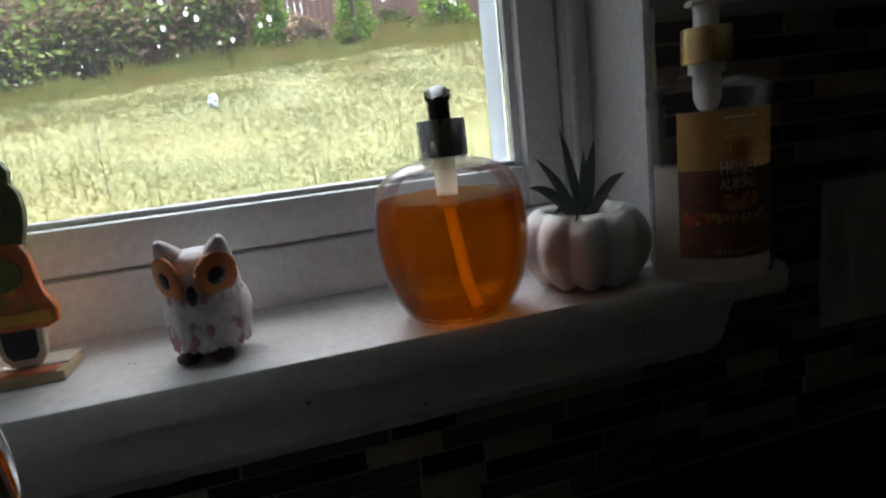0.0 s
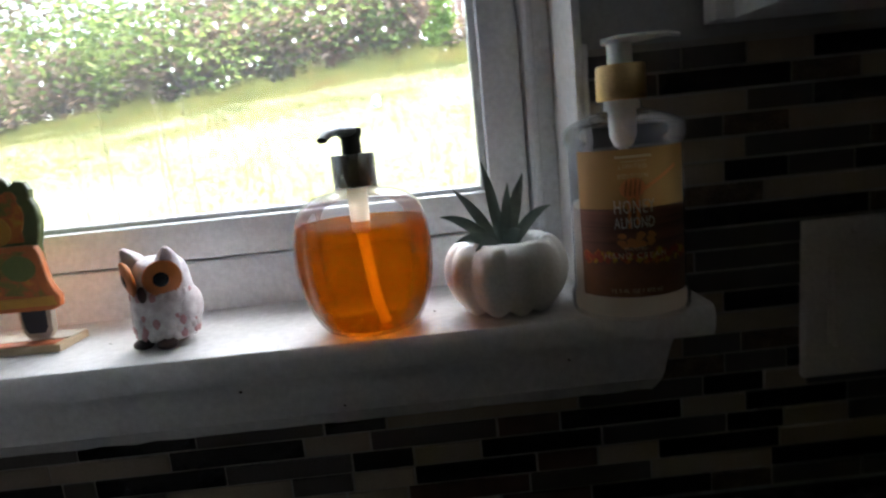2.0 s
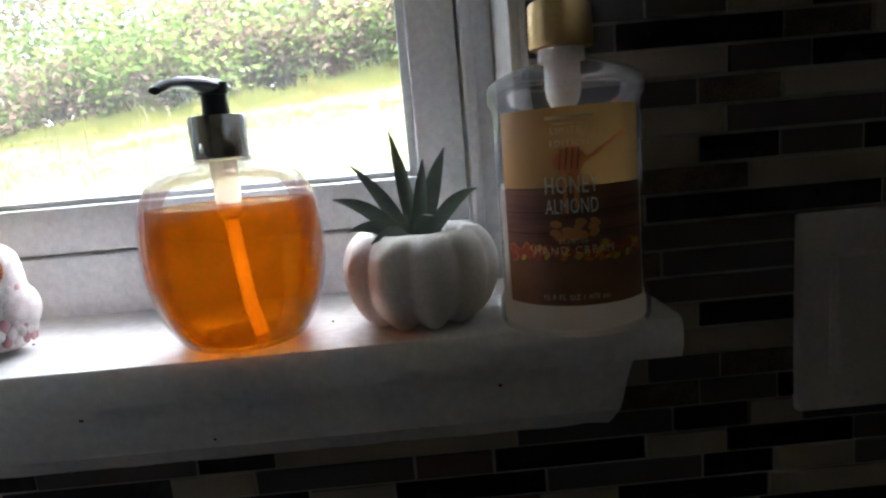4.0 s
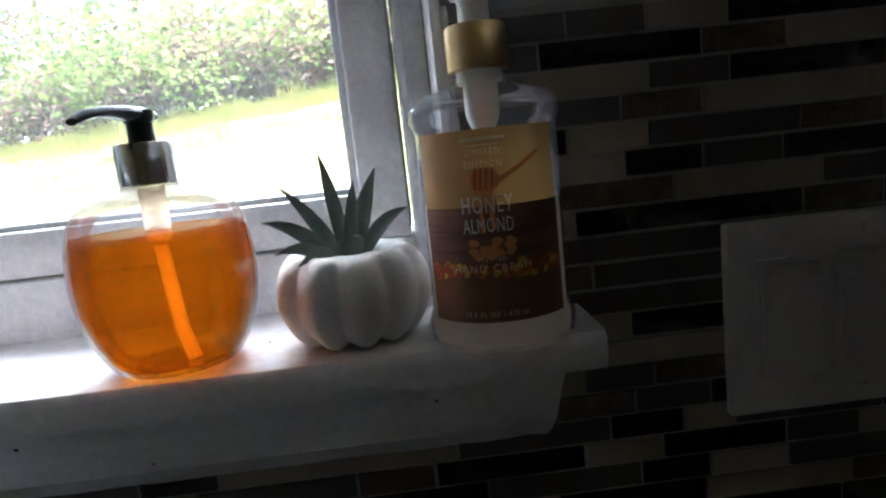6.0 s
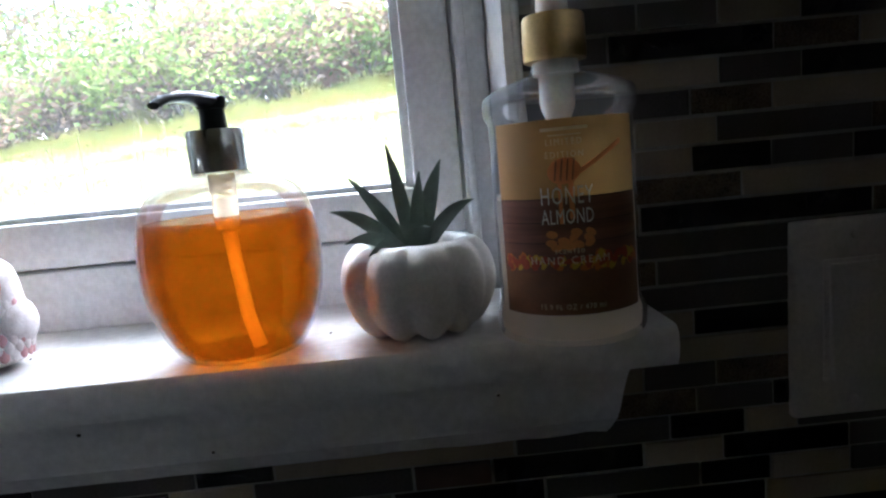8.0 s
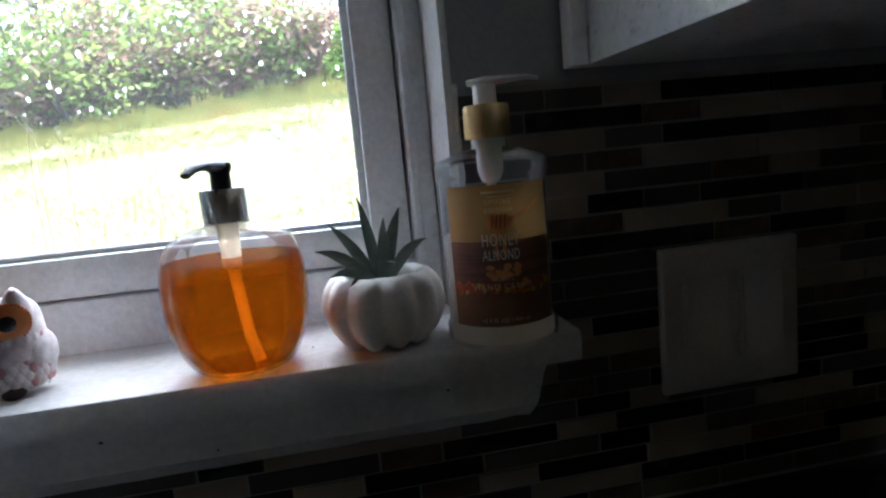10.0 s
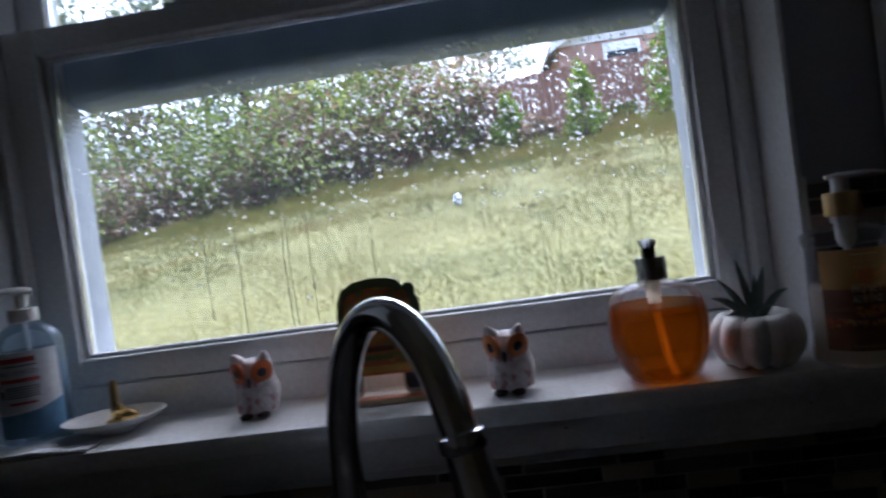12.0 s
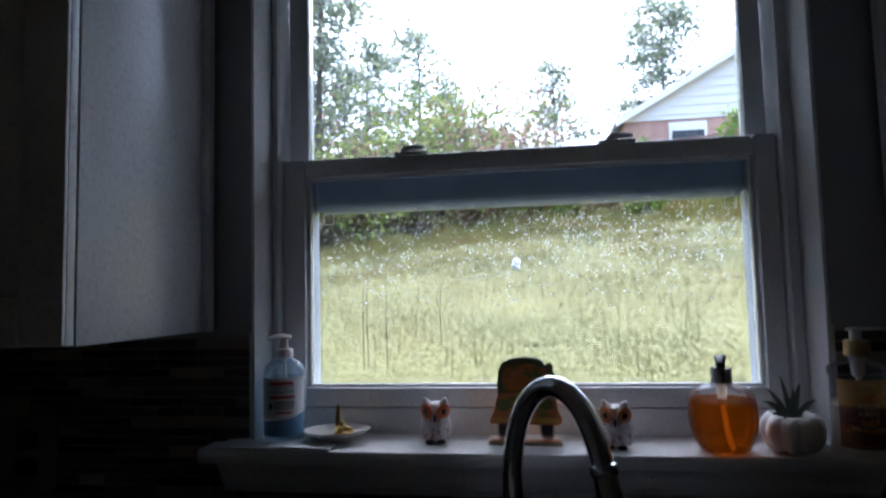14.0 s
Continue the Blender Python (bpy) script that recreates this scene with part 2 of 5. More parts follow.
def ellipse(x, z, rx, rz, n=14, turn=0.0):
    c, s = math.cos(turn), math.sin(turn)
    return [(x + rx * math.cos(a) * c - rz * math.sin(a) * s, z + rx * math.cos(a) * s + rz * math.sin(a) * c) for a in (2 * math.pi * i / n for i in range(n))]


def wrapped(polys, radius, step=0.0025):
    """Flat outlines (x along the round, z up) laid on an upright cylinder that faces -y."""
    bm = bmesh.new()
    for poly in polys:
        b = bmesh.new()
        b.faces.new([b.verts.new((x, 0, z)) for x, z in poly])
        bmesh.ops.triangulate(b, faces=list(b.faces))
        lo, hi = min(x for x, z in poly), max(x for x, z in poly)
        for i in range(1, max(1, int((hi - lo) / step))):
            bmesh.ops.bisect_plane(b, geom=list(b.verts) + list(b.edges) + list(b.faces), plane_co=(lo + (hi - lo) * i / int((hi - lo) / step), 0, 0), plane_no=(1, 0, 0))
        add(bm, b)
    for v in bm.verts:
        a = v.co.x / radius
        v.co = Vector((radius * math.sin(a), -radius * math.cos(a), v.co.z))
    bmesh.ops.recalc_face_normals(bm, faces=list(bm.faces))
    return bm


def words(text, size, x=0.0, z=0.0, spacing=1.0, narrow=1.0):
    """The letters of a text as flat mesh, centred at x, on the line z, in x and z."""
    cu = bpy.data.curves.new("text", "FONT")
    cu.body, cu.size, cu.align_x, cu.space_character, cu.resolution_u = text, size, "CENTER", spacing, 2
    ob = bpy.data.objects.new("text", cu)
    scene.collection.objects.link(ob)
    bpy.context.view_layer.update()
    me = bpy.data.meshes.new_from_object(ob.evaluated_get(bpy.context.evaluated_depsgraph_get()))
    bpy.data.objects.remove(ob)
    b = bmesh.new()
    b.from_mesh(me)
    for v in b.verts:
        v.co = Vector((x + v.co.x * narrow, 0, z + v.co.y))
    return b


def wrap_words(text, size, z, radius, x=0.0, spacing=1.0, narrow=1.0):
    b = words(text, size, x, z, spacing, narrow)
    for v in b.verts:
        a = v.co.x / radius
        v.co = Vector((radius * math.sin(a), -radius * math.cos(a), v.co.z))
    bmesh.ops.recalc_face_normals(b, faces=list(b.faces))
    return b


def rect(x0, x1, z0, z1):
    return [(x0, z0), (x1, z0), (x1, z1), (x0, z1)]


# ---- the kitchen ----
SILL = 1.12
LEFT, RIGHT, HEAD = -0.640, 0.199, 2.05
WEST, EAST, SOUTH, TOP = -1.12, 1.7, -3.2, 2.45
TILE_TOP, TILE_LOW = 1.284, 0.957

wall = bmesh.new()
for x0, x1, z0, z1 in ((WEST - 0.15, LEFT, 0, TOP), (RIGHT, EAST + 0.15, 0, TOP), (LEFT, RIGHT, 0, 1.09), (LEFT, RIGHT, HEAD, TOP)):
    box(x0, x1, 0.0035, 0.17, z0, z1, 0, wall)
wall_north = tagged(part("wall_north", wall, WALLPAINT, smooth=False), "whitish painted kitchen wall, greyed for shade, with a window opening and mosaic tiles", "wall", kind="structure")
for nm, dims in (("wall_south", (WEST - 0.15, EAST + 0.15, SOUTH - 0.15, SOUTH, 0, TOP)), ("wall_west", (WEST - 0.15, WEST, SOUTH, 0.003, 0, TOP)), ("wall_east", (EAST, EAST + 0.15, SOUTH, 0.003, 0, TOP))):
    tagged(part(nm, box(*dims), ROOMPAINT, smooth=False), "plain off-white painted kitchen wall", "wall", kind="structure")
tagged(part("floor", box(WEST, EAST, SOUTH, 0.0, -0.1, 0.0), FLOOR, smooth=False), "dark wooden kitchen floor", "floor", kind="structure")
tagged(part("ceiling", box(WEST - 0.15, EAST + 0.15, SOUTH - 0.15, 0.17, TOP + 0.001, TOP + 0.12), CEIL, smooth=False), "plain white painted ceiling", "ceiling", kind="structure")
# unseen overhang, added to keep steep sky light off the sill
tagged(part("sky_blocker_eave", box(WEST - 0.15, EAST + 0.15, 0.171, 0.76, TOP - 0.01, TOP + 0.12), CEIL, smooth=False), "unseen white overhang outside the kitchen wall, added to block high sky light", "eave", kind="structure")

# the grout bed that carries the tiles, in three panels round the opening
bed = bmesh.new()
box(WEST + 0.002, LEFT - 0.001, 0.0012, 0.0034, TILE_LOW, TILE_TOP - 0.001, 0, bed)
box(RIGHT + 0.001, 0.9, 0.0012, 0.0034, TILE_LOW, TILE_TOP - 0.001, 0, bed)
box(LEFT - 0.001, RIGHT + 0.001, 0.0012, 0.0034, TILE_LOW, 1.09, 0, bed)
tagged(part("tile_grout", bed, GROUT, wall_north, "grey-brown grout bed", smooth=False))

# jamb linings, head lining
for nm, dims in (("jamb_lining", (LEFT, LEFT + 0.006, -0.004, 0.14, SILL, HEAD)), ("jamb_lining", (RIGHT - 0.006, RIGHT, -0.004, 0.14, SILL, HEAD)), ("head_lining", (LEFT + 0.006, RIGHT - 0.006, -0.004, 0.14, HEAD - 0.006, HEAD))):
    tagged(part("trim", box(*dims, 0.0015), WHITE), "white painted window reveal lining", "trim", kind="structure")

# ragged caulk bead where the tiles end against the reveal
for xx, sgn in ((RIGHT, 1), (LEFT, -1)):
    path = [(xx + sgn * (0.0015 + 0.0012 * noise.noise((k * 0.7, sgn * 3, 0))), -0.002, SILL + 0.004 + k * 0.0056) for k in range(30)]
    tagged(part("trim", pipe(path, [0.0022 + 0.001 * noise.noise((k * 1.3, 5, sgn)) for k in range(30)], 8), WHITE), "ragged white caulk bead beside the tiles", "caulk", kind="structure")


def sill_board():
    """The stool: rounded nose in front, horns beside the opening."""
    prof = [(0.0664, 0.0), (-0.047, 0.0), (-0.0508, -0.0009), (-0.0528, -0.0034), (-0.0535, -0.0075), (-0.0532, -0.0145), (-0.0508, -0.0202), (-0.046, -0.022), (0.0664, -0.022)]
    bm = bmesh.new()
    for x0, x1, back in ((-0.7005, LEFT, 0.0), (LEFT, RIGHT, 0.0664), (RIGHT, 0.2595, 0.0)):
        ends = []
        for x in (x0, x1):
            ends.append([bm.verts.new((x, min(y, back) if y > 0 else y, z + SILL)) for y, z in prof])
        n = len(prof)
        for i in range(n):
            bm.faces.new((ends[0][i], ends[1][i], ends[1][(i + 1) % n], ends[0][(i + 1) % n]))
        bm.faces.new(ends[0]), bm.faces.new(list(reversed(ends[1])))
    bmesh.ops.remove_doubles(bm, verts=list(bm.verts), dist=1e-6)
    bmesh.ops.recalc_face_normals(bm, faces=list(bm.faces))
    return bm


tagged(part("window_sill", sill_board(), WHITE), "white painted wooden window sill with a rounded front edge", "window sill", kind="structure")


def apron():
    """The moulding under the sill, with a cove, a bead and ends cut aslant."""
    prof = [(0.0, 0.0), (-0.026, 0.0), (-0.026, -0.004), (-0.0235, -0.008), (-0.0212, -0.013), (-0.0195, -0.020), (-0.0185, -0.028), (-0.018, -0.034), (-0.0165, -0.036), (-0.0165, -0.0385), (-0.0145, -0.040), (-0.011, -0.0445), (-0.007, -0.049), (0.0, -0.0495)]
    bm = bmesh.new()
    ends = []
    for sgn in (-1, 1):
        edge = -0.687 if sgn < 0 else 0.2465
        ends.append([bm.verts.new((edge - sgn * (-z) * 0.2, y, SILL - 0.0222 + z)) for y, z in prof])
    n = len(prof)
    for i in range(n):
        bm.faces.new((ends[0][i], ends[1][i], ends[1][(i + 1) % n], ends[0][(i + 1) % n]))
    bm.faces.new(ends[0]), bm.faces.new(list(reversed(ends[1])))
    bmesh.ops.recalc_face_normals(bm, faces=list(bm.faces))
    return bm


tagged(part("window_apron", apron(), WHITE), "white painted moulded apron under the window sill, with scuffs", "window apron", kind="structure")
scuff = plain("dark_scuff", (0.05, 0.04, 0.035), 0.8)
for x, z, r in ((-0.048, 1.083, 0.0016), (0.174, 1.081, 0.0011), (0.02, 1.0655, 0.0009)):
    b = blob(x, -0.0205, z, r, 0.0006, r * 0.8, 8, 5)
    tagged(part("scuff_mark", b, scuff), "small dark nick in the white paint", "scuff mark", kind="structure")
path = [(-0.686 + k * 0.0123, -0.0015, 1.0475 + 0.0012 * noise.noise((k * 0.9, 2, 7))) for k in range(76)]
tagged(part("trim", pipe(path, [0.0022 + 0.0012 * noise.noise((k * 1.7, 1, 4)) for k in range(76)], 7), WHITE), "ragged white caulk bead under the apron", "caulk", kind="structure")

rnd = random.Random(31)
for _ in range(14):
    r = rnd.uniform(0.0004, 0.0009)
    tagged(part("crumb", blob(rnd.uniform(-0.3, 0.19), rnd.uniform(-0.03, 0.05), SILL + r * 0.4, r * rnd.uniform(0.8, 1.6), r, r * 0.5, 6, 4), scuff), "tiny dark crumb lying on the white sill", "crumb", "crumbs on the sill")

# ---- the window ----
window = thing("window_1", 0, 0, 0, "white vinyl double-hung window with raindrops on the panes", "window", kind="structure")
FX0, FX1 = LEFT + 0.0062, RIGHT - 0.0062
part("window_frame", box(FX0, -0.6185, 0.062, 0.135, SILL, HEAD - 0.006, 0.0025), VINYL, window)
part("window_frame", box(0.1725, FX1, 0.062, 0.135, SILL, HEAD - 0.006, 0.0025), VINYL, window)
part("window_frame", box(-0.618, 0.172, 0.0665, 0.135, 1.0902, 1.1595, 0.002), VINYL, window)
part("window_frame", box(-0.618, 0.172, 0.062, 0.135, HEAD - 0.05, HEAD - 0.006, 0.003), VINYL, window)
# narrow inner stops that make the stepped look of the channel
for x0, x1 in ((-0.6255, -0.6195), (0.1735, 0.1795)):
    part("track_stop", box(x0, x1, 0.056, 0.0618, SILL + 0.001, HEAD - 0.006, 0.0015), VINYL, window)


def sash(y0, y1, z0, z1, side, low, high, gx0, gx1, name):
    a = part(name, box(-0.6165, gx0, y0, y1, z0, z1, 0.002), VINYL, window)
    part(name, box(gx1, 0.1702, y0, y1, z0, z1, 0.002), VINYL, window)
    part(name, box(gx0 + 0.0003, gx1 - 0.0003, y0 + 0.001, y1, z0, low, 0.003), VINYL, window)
    part(name, box(gx0 + 0.0003, gx1 - 0.0003, y0 + 0.001, y1, high, z1, 0.003), VINYL, window)
    return a


sash(0.069, 0.094, 1.1605, 1.573, 0.03, 1.1915, 1.5425, -0.579, 0.1395, "lower_sash_rail")
sash(0.1, 0.128, 1.5525, HEAD - 0.052, 0.03, 1.57, HEAD - 0.09, -0.5825, 0.138, "upper_sash_rail")
# the rounded rail under the meeting rail, behind the lower pane, blue-grey for its shade
SHADED_RAIL = milky("shade_blue_grey_rail", (0.17, 0.205, 0.25), (0.21, 0.245, 0.29), 0.4)
part("shaded_rail", box(-0.5762, 0.1362, 0.0985, 0.155, 1.487, 1.5525, 0.016, segments=6), SHADED_RAIL, window, "rounded window rail, coloured blue-grey for its shade")
# glazing beads: a thin bright step round each pane
for x0, x1, z0, z1 in ((-0.579, -0.573, 1.1915, 1.5425), (0.1335, 0.1395, 1.1915, 1.5425), (-0.573, 0.1335, 1.1915, 1.1955), (-0.573, 0.1335, 1.5385, 1.5425)):
    part("glazing_bead", box(x0, x1, 0.079, 0.0935, z0, z1, 0.001), VINYL, window)
pane = part("window_pane", box(-0.5728, 0.1333, 0.085, 0.089, 1.1957, 1.5383), PANE, window, smooth=False)
pane.visible_shadow = False
pane = part("window_pane", box(-0.5823, 0.1378, 0.112, 0.116, 1.5702, HEAD - 0.0905), PANE, window, smooth=False)
pane.visible_shadow = False
for x in (-0.397, -0.061):
    b = box(x - 0.028, x + 0.028, 0.075, 0.093, 1.5732, 1.58, 0.002)
    latch = part("sash_lock", b, VINYL, window)
    b = pipe([(x - 0.016, 0.082, 1.5805), (x - 0.008, 0.083, 1.5865), (x + 0.012, 0.083, 1.587), (x + 0.024, 0.078, 1.5845)], [0.004, 0.0055, 0.005, 0.003], 10)
    part("lock_lever", b, VINYL, latch)
TRACK = mottled("grey_screen_track", (0.30, 0.33, 0.37), (0.36, 0.39, 0.43), 20, 0.5, fine=300, bump=0.05)
# outer screen tracks, seen through the glass at both sides
for x0, x1 in ((-0.6175, -0.5765), (0.1365, 0.1712)):
    part("screen_track", box(x0, x1, 0.0965, 0.135, 1.163, 1.552, 0.0015), TRACK, window)
# small clips of the outer screen behind the pane
for x in (-0.566, 0.109):
    b = bmesh.new()
    for dx0, dx1, dz0, dz1 in ((0, 0.019, 0, 0.0012), (0, 0.0012, 0.0012, 0.02), (0.0178, 0.019, 0.0012, 0.02)):
        box(x + dx0, x + dx1, 0.127, 0.129, 1.468 + dz0, 1.468 + dz1, 0, b)
    part("screen_clip", b, NICKEL, window, smooth=False)

# outer side of the wall: brick mould and the outside sill of the frame
tagged(part("trim", box(-0.63, 0.186, 0.136, 0.19, 1.135, 1.162, 0.002), VINYL), "white vinyl outer window sill", "trim", kind="structure")


def raindrops():
    """Beads of rain on the outer face of the lower pane and some on the upper."""
    rnd = random.Random(5)
    verts, faces = [], []
    def drop(x, z, r, y):
        base, n = len(verts), 8
        for k, (rr, d) in enumerate(((1.0, 0.0), (0.72, 0.25), (0.0, 0.38))):
            if rr == 0:
                verts.append((x, y + r * d, z - r * 0.15))
            else:
                for i in range(n):
                    a = 2 * math.pi * i / n
                    verts.append((x + r * rr * math.cos(a), y + r * d, z + r * rr * math.sin(a) * 1.15))
        for i in range(n):
            j = (i + 1) % n
            faces.append((base + i, base + n + i, base + n + j, base + j))
            faces.append((base + n + i, base + 2 * n, base + n + j))
    for _ in range(8000):
        x, z = rnd.uniform(-0.57, 0.13), 1.2 + 0.29 * rnd.random() ** 0.5
        dense = 0.5 + 0.5 * noise.noise((x * 5, z * 9, 1.0))
        if rnd.random() < dense * max(0.05, min(1, (z - 1.28) / 0.11)):
            drop(x, z, 0.0005 + 0.0013 * rnd.random() ** 2.4, 0.0892)
    for _ in range(160):
        drop(rnd.uniform(-0.57, 0.13), rnd.uniform(1.58, 1.9), 0.0004 + 0.0009 * rnd.random() ** 2, 0.1162)
    me = bpy.data.meshes.new("raindrops")
    me.from_pydata(verts, [], faces)
    me.shade_smooth()
    m = Net("rain_water", (1, 1, 1), 0.0, 0.0, IOR=1.33, Transmission_Weight=1.0)
    t = m.node("ShaderNodeBsdfTranslucent")
    t.inputs["Color"].default_value = (1, 1, 1, 1)
    s = m.node("ShaderNodeMixShader", Fac=0.32)
    m.link(m.bsdf.outputs[0], s.inputs[1]), m.link(t.outputs[0], s.inputs[2]), m.link(s.outputs[0], m.out.inputs["Surface"])
    me.materials.append(m.mat)
    ob = new("raindrops", me)
    ob.visible_shadow = False
    return tagged(ob, "small clear raindrops on the outside of the window", "raindrops", kind="stuff")


raindrops()

# ---- counter, cabinets, plates ----
tagged(part("countertop", box(WEST + 0.002, EAST - 0.002, -0.63, -0.0225, 0.862, 0.90, 0.006), COUNTER), "polished dark granite countertop", "countertop")
tagged(part("backsplash_strip", box(WEST + 0.002, EAST - 0.002, -0.0222, 0.0008, 0.862, 0.9565, 0.003), COUNTER), "dark granite upstand under the mosaic tiles", "upstand")
base = thing("base_cabinet", (WEST + EAST) / 2, -0.3, 0, "white kitchen base cabinet under the dark counter", "cabinet")
part("body", box((WEST - EAST) / 2 + 0.01, (EAST - WEST) / 2 - 0.01, -0.28, 0.298, 0.1, 0.8615), CABINET, base)
part("plinth", box((WEST - EAST) / 2 + 0.01, (EAST - WEST) / 2 - 0.01, -0.22, 0.29, 0.0, 0.0995), CABINET, base)


def wall_cabinet(x0, x1, open_side, label):
    """A wall cabinet: carcass, shaker door with a bar handle, and a scribe strip at the wall."""
    cab = thing("wall_cabinet", (x0 + x1) / 2, 0, 1.291, label, "cabinet")
    w = (x1 - x0) / 2
    part("body", box(-w, w, -0.282, 0.0, 0.0, 1.0, 0.0015), CABINET, cab)
    door = part("door", box(-w + 0.002, w - 0.002, -0.2955, -0.2825, 0.002, 0.998, 0.001), CABINET, cab)
    for dx0, dx1, dz0, dz1 in ((-w + 0.002, -w + 0.058, 0.002, 0.998), (w - 0.058, w - 0.002, 0.002, 0.998), (-w + 0.0585, w - 0.0585, 0.002, 0.058), (-w + 0.0585, w - 0.0585, 0.942, 0.998)):
        part("door_frame", box(dx0, dx1, -0.3015, -0.2957, dz0, dz1, 0.0015), CABINET, door)
    hx = (w - 0.088) * open_side
    handle = bmesh.new()
    add(handle, pipe([(hx, -0.335, 0.06), (hx, -0.335, 0.40)], 0.0045, 14))
    for z in (0.09, 0.37):
        add(handle, pipe([(hx, -0.302, z), (hx, -0.332, z)], 0.004, 10))
    part("handle", handle, STEEL, door, "polished metal bar handle")
    part("scribe_strip", box((w + 0.0005) * open_side if open_side > 0 else -w - 0.0125, w + 0.0125 if open_side > 0 else -w - 0.0005, -0.018, 0.0, 0.0, 1.0, 0.001), CABINET, cab)
    return cab


wall_cabinet(-1.118, -0.716, 1, "white wall cabinet with a shaker door and a metal bar handle")
wall_cabinet(0.292, 0.70, -1, "white wall cabinet with a plain lit side panel beside the window")


def switch_plate():
    p = thing("light_switch", 0.4015, 0.0, 1.099, "ivory double rocker light switch on the mosaic tiles", "light switch")
    part("cover_plate", box(-0.058, 0.058, -0.0062, 0.001, -0.057, 0.057, 0.0025, segments=3), PLATE, p)
    for dx in (-0.023, 0.023):
        part("rocker_frame", box(dx - 0.0185, dx + 0.0185, -0.0085, -0.0063, -0.035, 0.035, 0.0006), PLATE, p)
        b = box(dx - 0.0165, dx + 0.0165, -0.0125, -0.0086, -0.033, 0.033, 0.001)
        for v in b.verts:
            if v.co.y < -0.0105:
                v.co.y += (v.co.z) * 0.05
        part("rocker", b, PLATE, p)
        for dz in (-0.0475, 0.0475):
            s = lathe([(0.0001, -0.0012), (0.0022, -0.0009), (0.0026, 0.0)], 14, close_bottom=False)
            m = pose(dx, -0.0062, dz, -90)
            for v in s.verts:
                v.co = m @ v.co
            screw = part("screw", s, PLATE, p)
    return p


switch_plate()


TAUPE = mottled("taupe_plastic", (0.20, 0.185, 0.17), (0.25, 0.235, 0.22), 12, 0.4, fine=400, bump=0.05)


def outlet():
    p = thing("wall_outlet", -1.025, 0.0, 1.099, "dark wall outlet plate on the mosaic tiles", "outlet")
    part("cover_plate", box(-0.052, 0.052, -0.0062, 0.001, -0.057, 0.057, 0.0025), TAUPE, p)
    for dz in (-0.021, 0.021):
        part("socket", box(-0.017, 0.017, -0.009, -0.0063, dz - 0.014, dz + 0.014, 0.003), BLACKP, p)
    return p


outlet()


def tap():
    """Gooseneck kitchen tap with a pull-down spray head."""
    lx, ly, ex, ey = -0.236, -0.108, -0.132, -0.2
    t = thing("kitchen_tap", lx, ly, 0.90, "polished chrome gooseneck kitchen tap with pull-down spray", "tap")
    part("base", lathe([(0.027, 0.0), (0.027, 0.006), (0.024, 0.009), (0.021, 0.012), (0.0205, 0.115), (0.019, 0.12), (0.014, 0.123)], 32, close_top=True), STEEL, t)
    dx, dy = ex - lx, ey - ly
    pts = [(0, 0, 0.118), (0, 0, 0.16)]
    stop = radians(22)
    for k in range(29):
        a = (math.pi - stop) * k / 28
        f = (1 - math.cos(a)) / (1 + math.cos(stop))
        pts.append((dx * f, dy * f, 0.2025 + 0.124 * math.sin(a)))
    part("spout", pipe(pts, 0.0133, 24), STEEL, t)
    on = lambda d: (dx * (1 + d * 1.9), dy * (1 + d * 1.9), 0.249 - d)
    part("collar", pipe([on(0.0), on(0.0015), on(0.010), on(0.013)], [0.0135, 0.0165, 0.0165, 0.0145], 24), STEEL, t)
    part("spray_head", pipe([on(0.0132), on(0.035), on(0.08), on(0.1), on(0.103)], [0.0142, 0.0155, 0.0185, 0.019, 0.017], 24), STEEL, t)
    lever = part("lever", pipe([(0.02, 0, 0.085), (0.045, 0, 0.087), (0.05, 0.0, 0.088)], [0.011, 0.011, 0.008], 18), STEEL, t)
    part("lever_arm", pipe([(0.048, 0, 0.09), (0.062, -0.02, 0.12), (0.075, -0.04, 0.14)], [0.004, 0.0038, 0.003], 12), STEEL, lever)
    return t


tap()


def dispenser():
    d = thing("soap_dispenser", -0.035, -0.095, 0.90, "chrome counter-mounted soap dispenser", "soap dispenser")
    part("base", lathe([(0.02, 0), (0.02, 0.004), (0.012, 0.008), (0.0095, 0.012), (0.0095, 0.075), (0.012, 0.078), (0.012, 0.098), (0.009, 0.1)], 24, close_top=True), STEEL, d)
    part("nozzle", pipe([(0, 0, 0.09), (0.03, -0.03, 0.096), (0.055, -0.055, 0.088)], [0.006, 0.0052, 0.0045], 14), STEEL, d)
    return d


dispenser()

# ---- things on the sill ----


